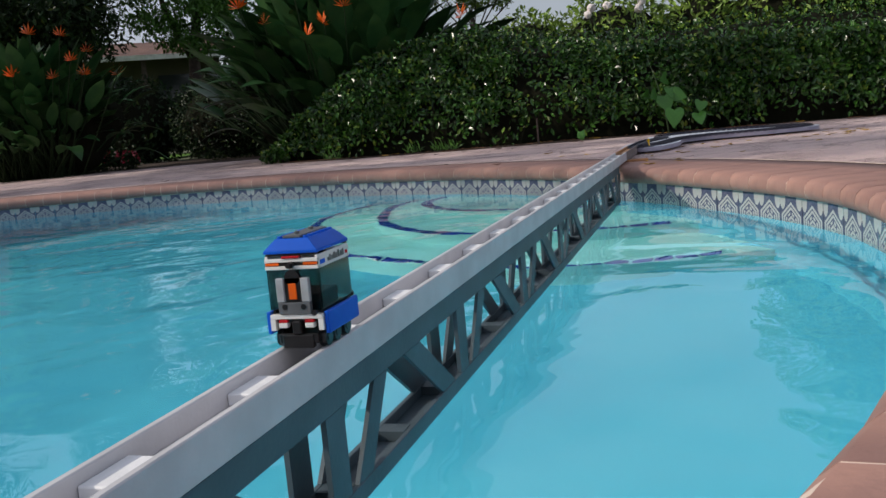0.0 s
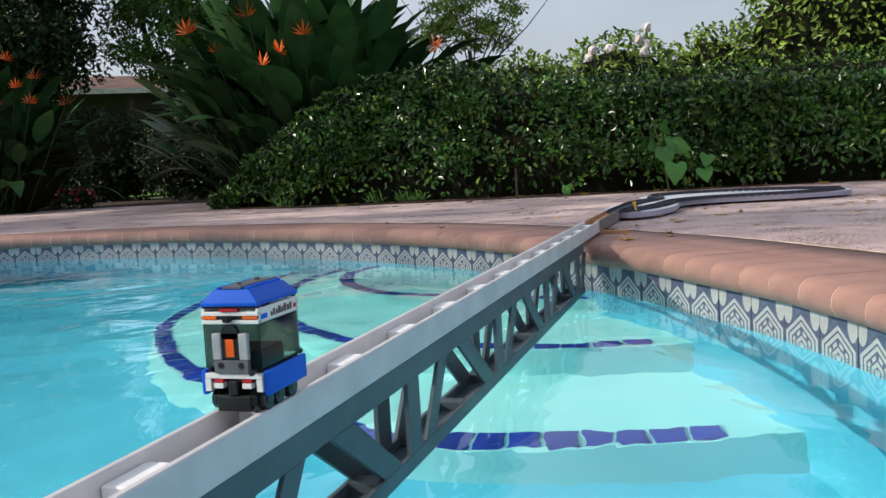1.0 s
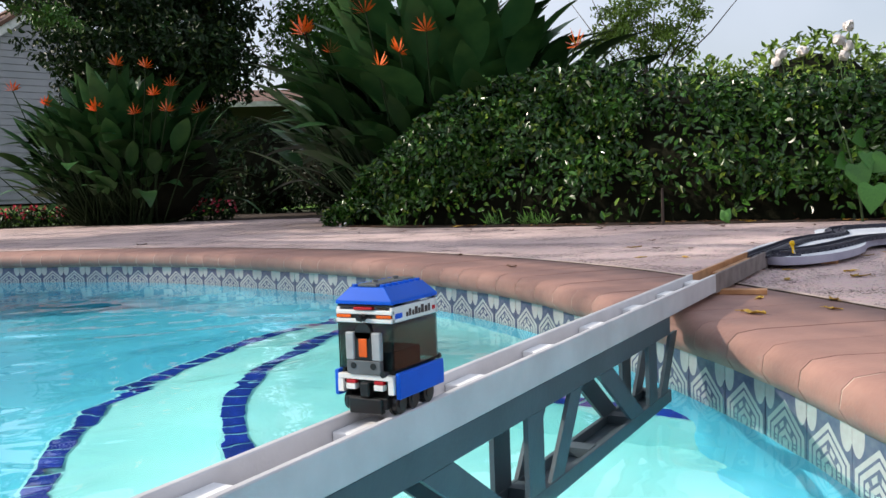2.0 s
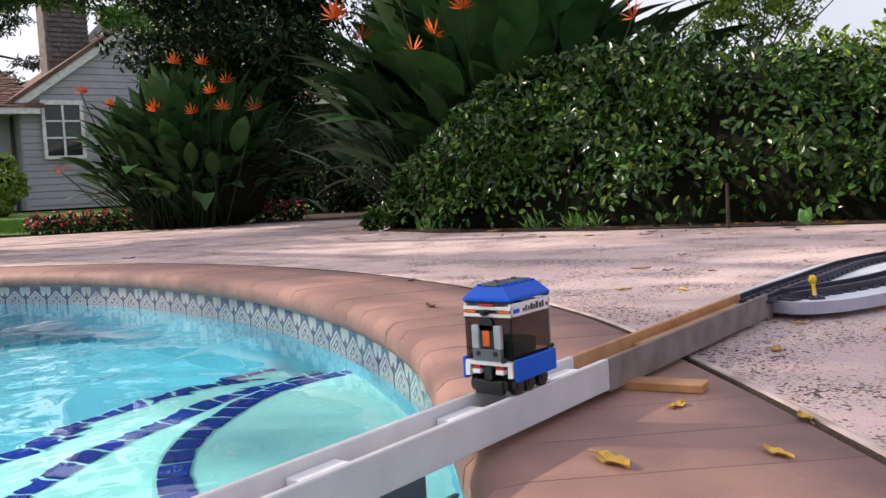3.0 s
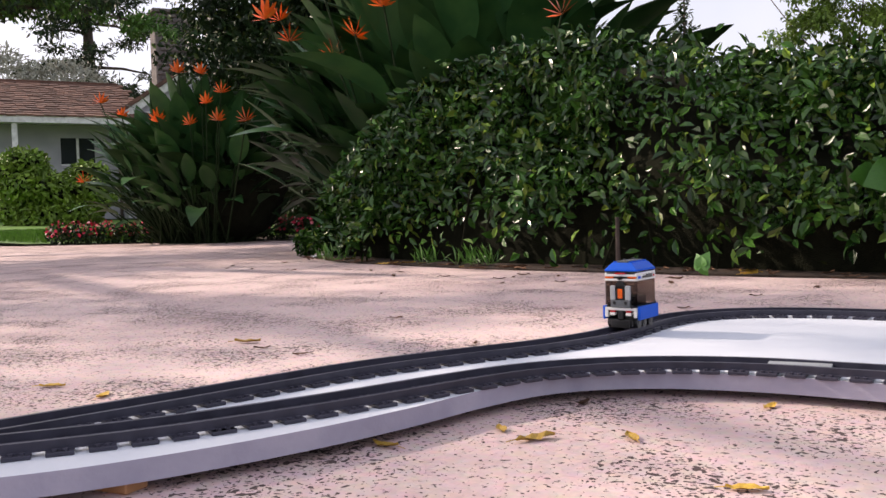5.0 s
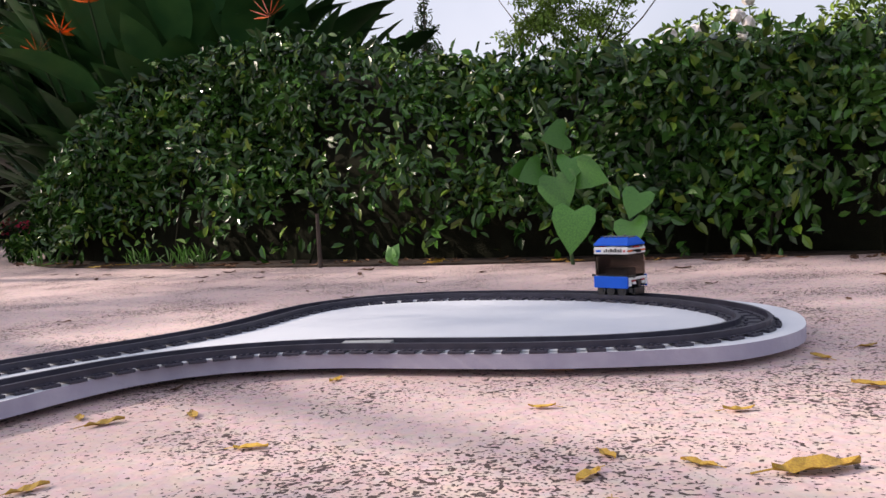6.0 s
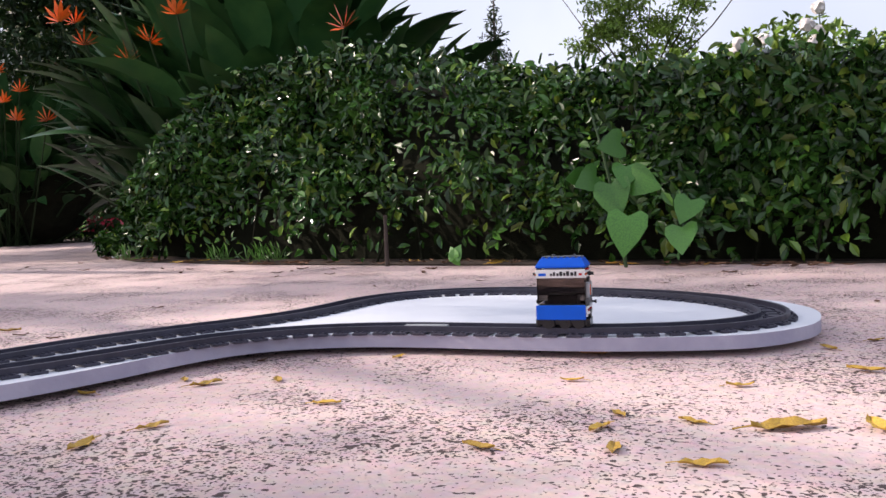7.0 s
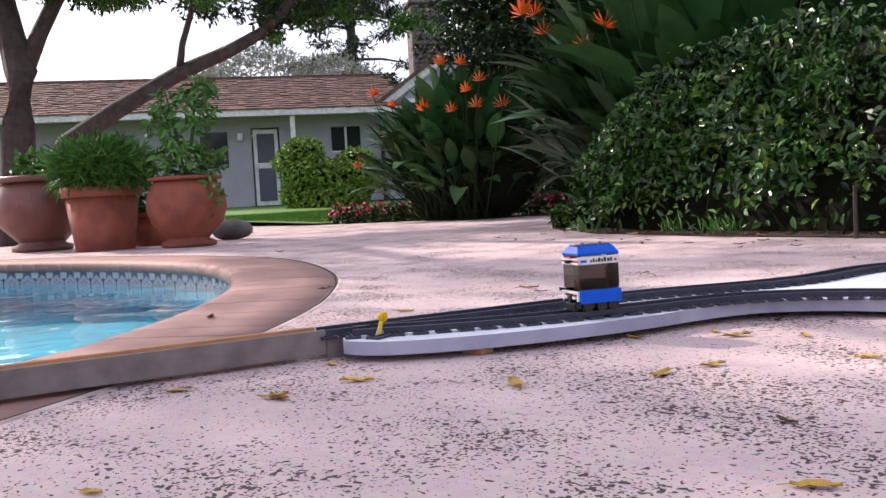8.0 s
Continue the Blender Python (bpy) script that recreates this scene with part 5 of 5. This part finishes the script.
# ---- ivy with big heart leaves on the hedge ----


def heart_mesh():
    bm = bmesh.new()
    pts = [(0, .0), (.28, .16), (.48, .06), (.50, -.22), (.34, -.55), (0, -1.0), (-.34, -.55), (-.50, -.22), (-.48, .06), (-.28, .16)]
    c = bm.verts.new((0, -.04, -.3))
    vs = [bm.verts.new((x, -.10 * abs(x) + .06 * (z ** 2), z)) for x, z in pts]
    for i in range(len(vs)):
        bm.faces.new((c, vs[i], vs[(i + 1) % len(vs)]))
    return mesh_of(bm, "leaf", M_LEAF_B, True)


HEART = heart_mesh()
ivy = thing("ivy_vine", "bright green climbing vine with heart-shaped leaves on the hedge", "vine", m=pose(.02, 6.27, -.035))
for x, z, s, a, dy in ((.064, .19, .165, 6, -.03), (.214, .155, .125, -8, -.01), (.0, .285, .155, -14, .0), (.06, .30, .13, -68, .02), (-.05, .31, .12, 66, .01), (.02, .405, .12, 78, .03), (.235, .23, .115, 18, .01), (.035, .335, .11, 8, .03), (-.10, .31, .09, 85, .02)):
    part("leaf", HEART, None, ivy, m=pose(x, dy, z, -12 - 25 * (s < .13), a, 8 + 20 * (z > .3)) @ Matrix.Scale(s * .74, 4))
part("stem", tube(bmesh.new(), [(.02, .06, 0), (.0, .04, .2), (-.05, .05, .4), (-.1, .06, .55)], [.006, .005, .004, .002], 6), M_STALK, ivy)
sp = thing("seedling", "small green seedling at the hedge's foot", "plant", m=pose(-.545, 6.27, .012))
for a, s in ((25, .05), (-30, .045), (150, .035)):
    part("leaf", HEART, None, sp, m=pose(0, 0, .02, 12, 180 + a, 0) @ Matrix.Scale(s, 4))
tagged(part("stake", cyl(bmesh.new(), (0, 0, 0), (0, 0, .18), .008, .006, 6), M_BARK, m=pose(-.845, 6.29, .0)), "short weathered stake at the hedge's foot", "stake")
wr = random.Random(4)
for x in (-2.45, -1.8, -1.6, -1.5):
    tu = thing("grass_tuft", "tuft of yellow-green grass at the hedge's foot", "grass", m=pose(x, 6.40 + wr.uniform(-.03, .03), .01), group="grass tufts")
    q = np.zeros((26, 3))
    q[:, :2] = np.random.default_rng(int(-x * 100)).normal(0, .025, (26, 2))
    tagged(part("grass", leaves("grass", q, np.tile((0, 0, 1.0), (26, 1)), .075, .06, M_LEAF_P, 3, droop=-.5, spread=.4), None, tu), kind="stuff")

# ---- fallen leaves ----


def fallen_mesh(seed, ml):
    r = random.Random(seed)
    bm = bmesh.new()
    k = 6
    rows = []
    curl = r.uniform(.1, .5)
    for i in range(k + 1):
        t = i / k
        w = .19 * math.sin(math.pi * min(1, t * .96 + .03)) ** .8
        x = t - .5
        z = .6 * curl * (x * x) + .03 + .02 * r.uniform(-1, 1)
        rows.append([bm.verts.new((x, -w, z + r.uniform(0, .07))), bm.verts.new((x, r.uniform(-.02, .02), z - .02)), bm.verts.new((x, w, z + r.uniform(0, .09)))])
    for a, c in zip(rows, rows[1:]):
        for j in range(2):
            bm.faces.new((a[j], a[j + 1], c[j + 1], c[j]))
    cyl(bm, (-.75, 0, .03), (-.45, 0, .06), .012, seg=4)
    return mesh_of(bm, "fallen_leaf", ml)


FALL = [fallen_mesh(i, M_FALLEN) for i in range(5)]
DRY = [fallen_mesh(20 + i, M_DRYLEAF) for i in range(4)]
fr2 = random.Random(8)
for x, y, s in ((-.262, 4.36, .05), (-.377, 4.345, .05), (-.509, 4.718, .07), (.39, 4.274, .06), (.391, 4.351, .05), (.323, 4.125, .06), (.332, 4.58, .045), (.268, 4.523, .06), (.479, 4.506, .045), (.37, 4.772, .04), (.18, 4.42, .045), (.22, 4.53, .04),
                (.78, 4.536, .05), (.838, 4.764, .045), (.87, 5.04, .05), (.927, 4.607, .10), (.994, 4.637, .07), (.938, 4.901, .06), (1.005, 4.849, .06), (.82, 4.477, .05), (.898, 4.467, .055), (.718, 4.43, .05), (.912, 5.132, .045), (.846, 4.592, .045), (.775, 4.591, .04), (.661, 4.719, .04),
                (.738, 4.09, .05), (.422, 3.674, .035), (.19, 3.895, .05), (.048, 4.021, .04), (.074, 3.819, .05), (.201, 3.897, .055), (.173, 4.002, .06), (.095, 3.33, .07), (.073, 3.514, .045), (.199, 3.404, .05), (.189, 3.515, .045)):
    tagged(part("fallen_leaf", FALL[fr2.randrange(5)], None, m=pose(x, y, 0.001, 0, 0, fr2.uniform(0, 360)) @ Matrix.Scale(s * .68, 4)), "curled yellow leaf lying on the deck", "leaf", "fallen leaves")
for x, y, s in [(-2.996, 5.0, .05), (-.978, 4.422, .04), (-.626, 4.041, .04)] + [(fr2.uniform(-2.8, 1.6), fr2.uniform(5.9, 6.3), fr2.uniform(.025, .05)) for _ in range(26)] + [(fr2.uniform(-1.2, 1.6), fr2.uniform(4.2, 5.9), fr2.uniform(.015, .03)) for _ in range(24)]:
    tagged(part("fallen_leaf", DRY[fr2.randrange(4)], None, m=pose(x, y, 0.001, 0, 0, fr2.uniform(0, 360)) @ Matrix.Scale(s, 4)), "small dry brown leaf on the deck", "leaf", "dry leaves")
for i in range(150):
    x = fr2.uniform(-2.9, 1.8)
    tagged(part("mulch_leaf", (DRY + DRY + FALL)[fr2.randrange(9)], None, m=pose(x, hedge_shape(x, 0) + fr2.uniform(-.10, .07), 0.006, fr2.uniform(-20, 20), 0, fr2.uniform(0, 360)) @ Matrix.Scale(fr2.uniform(.03, .06), 4)), "dry leaf in the hedge's litter", "leaf", "leaf litter")

# ---- pieces of the pool's edge ----


def coping_bricks():
    xs, tg, length = even(NOSE, .098, closed=True)
    k = len(xs)
    fine, ftg, _ = even(NOSE, length / (3 * k), closed=True)
    kk = len(fine)
    nr = np.stack([-ftg[:, 1], ftg[:, 0]], 1)
    prof = [(.032, -.058), (.010, -.053), (.0, -.036), (.003, -.016), (.016, -.004), (.045, 0.0), (.18, .0005), (.300, 0.0), (.303, -.012)]
    for b in range(k):
        i0, i1 = 3 * b, 3 * b + 3
        if i1 > kk:
            break
        p0, p1 = fine[i0 % kk], fine[i1 % kk]
        n0, n1 = nr[i0 % kk], nr[i1 % kk]
        e = (p1 - p0) / np.linalg.norm(p1 - p0) * .0013
        dz = rng.uniform(-.0004, .0005)
        jd = rng.uniform(-.0004, .0002)
        c = (p0 + p1) / 2
        vs = []
        for p, n, s in ((p0, n0, 1), (p1, n1, -1)):
            for d, z in prof:
                q = p + e * s + n * (d + jd * (d < .04)) - c
                vs.append((q[0], q[1], z + dz))
        m = len(prof)
        fs = [(j, j + 1, m + j + 1, m + j) for j in range(m - 1)] + [tuple(range(m - 1, -1, -1)), tuple(range(m, 2 * m))]
        vs = vs + vs
        fs = fs[:-2] + [tuple(2 * m + q for q in f) for f in fs[-2:]]
        me = bpy.data.meshes.new("brick")
        me.from_pydata(vs, [], fs)
        me.polygons.foreach_set("use_smooth", [True] * (m - 1) + [False, False])
        me.materials.append(M_COPING)
        part("brick", me, None, coping, m=pose(c[0], c[1], 0))


coping_bricks()
xs, tg, _ = even(offset(NOSE, .026), .1094, closed=True)
tile_band = thing("waterline_tiles", "band of blue and cream fan-pattern tiles at the waterline", "tiles", kind="structure")
tme = mesh_of(boxed(-.0748, .0748, -.003, .003, 0, .150, .001), "tile", M_FAN)
for (x, y), (tx, ty) in zip(xs, tg):
    part("tile", tme, None, tile_band, m=pose(x, y, -.157, 0, 0, math.degrees(math.atan2(ty, tx))) @ Matrix.Scale(.72, 4))


def motions():
    way = LOOP[6:]
    seg = np.concatenate([[0], np.cumsum(np.linalg.norm(np.diff(way, axis=0), axis=1))])

    def at(s):
        x, y = (np.interp(s, seg, way[:, j]) for j in (0, 1))
        x2, y2 = (np.interp(s + .02, seg, way[:, j]) for j in (0, 1))
        x1, y1 = (np.interp(s - .02, seg, way[:, j]) for j in (0, 1))
        return x, y, math.degrees(math.atan2(y2 - y1, x2 - x1)) - 90
    s0 = way[0][1]
    rows = []
    for t, s in CAR:
        if s < s0 + .02:
            rows.append((t, pose(-.023, s, .0405)))
        else:
            x, y, a = at(s - s0)
            rows.append((t, pose(x, y, .0378, 0, 0, a)))
    walk(car, rows)


CAR = [(0, .725), (.5, 1.185), (1, 1.608), (1.5, 2.04), (2.0, 2.50), (2.5, 2.95), (3, 3.375), (3.5, 3.80), (4, 4.21), (4.5, 4.635), (5, 5.008), (5.25, 5.191), (5.5, 5.375), (5.75, 5.559), (6.0, 5.742), (6.25, 5.925), (6.5, 6.109), (6.75, 6.272), (7, 6.442), (7.25, 6.636), (7.5, 6.829), (7.75, 7.011), (8, 7.192)]
motions()
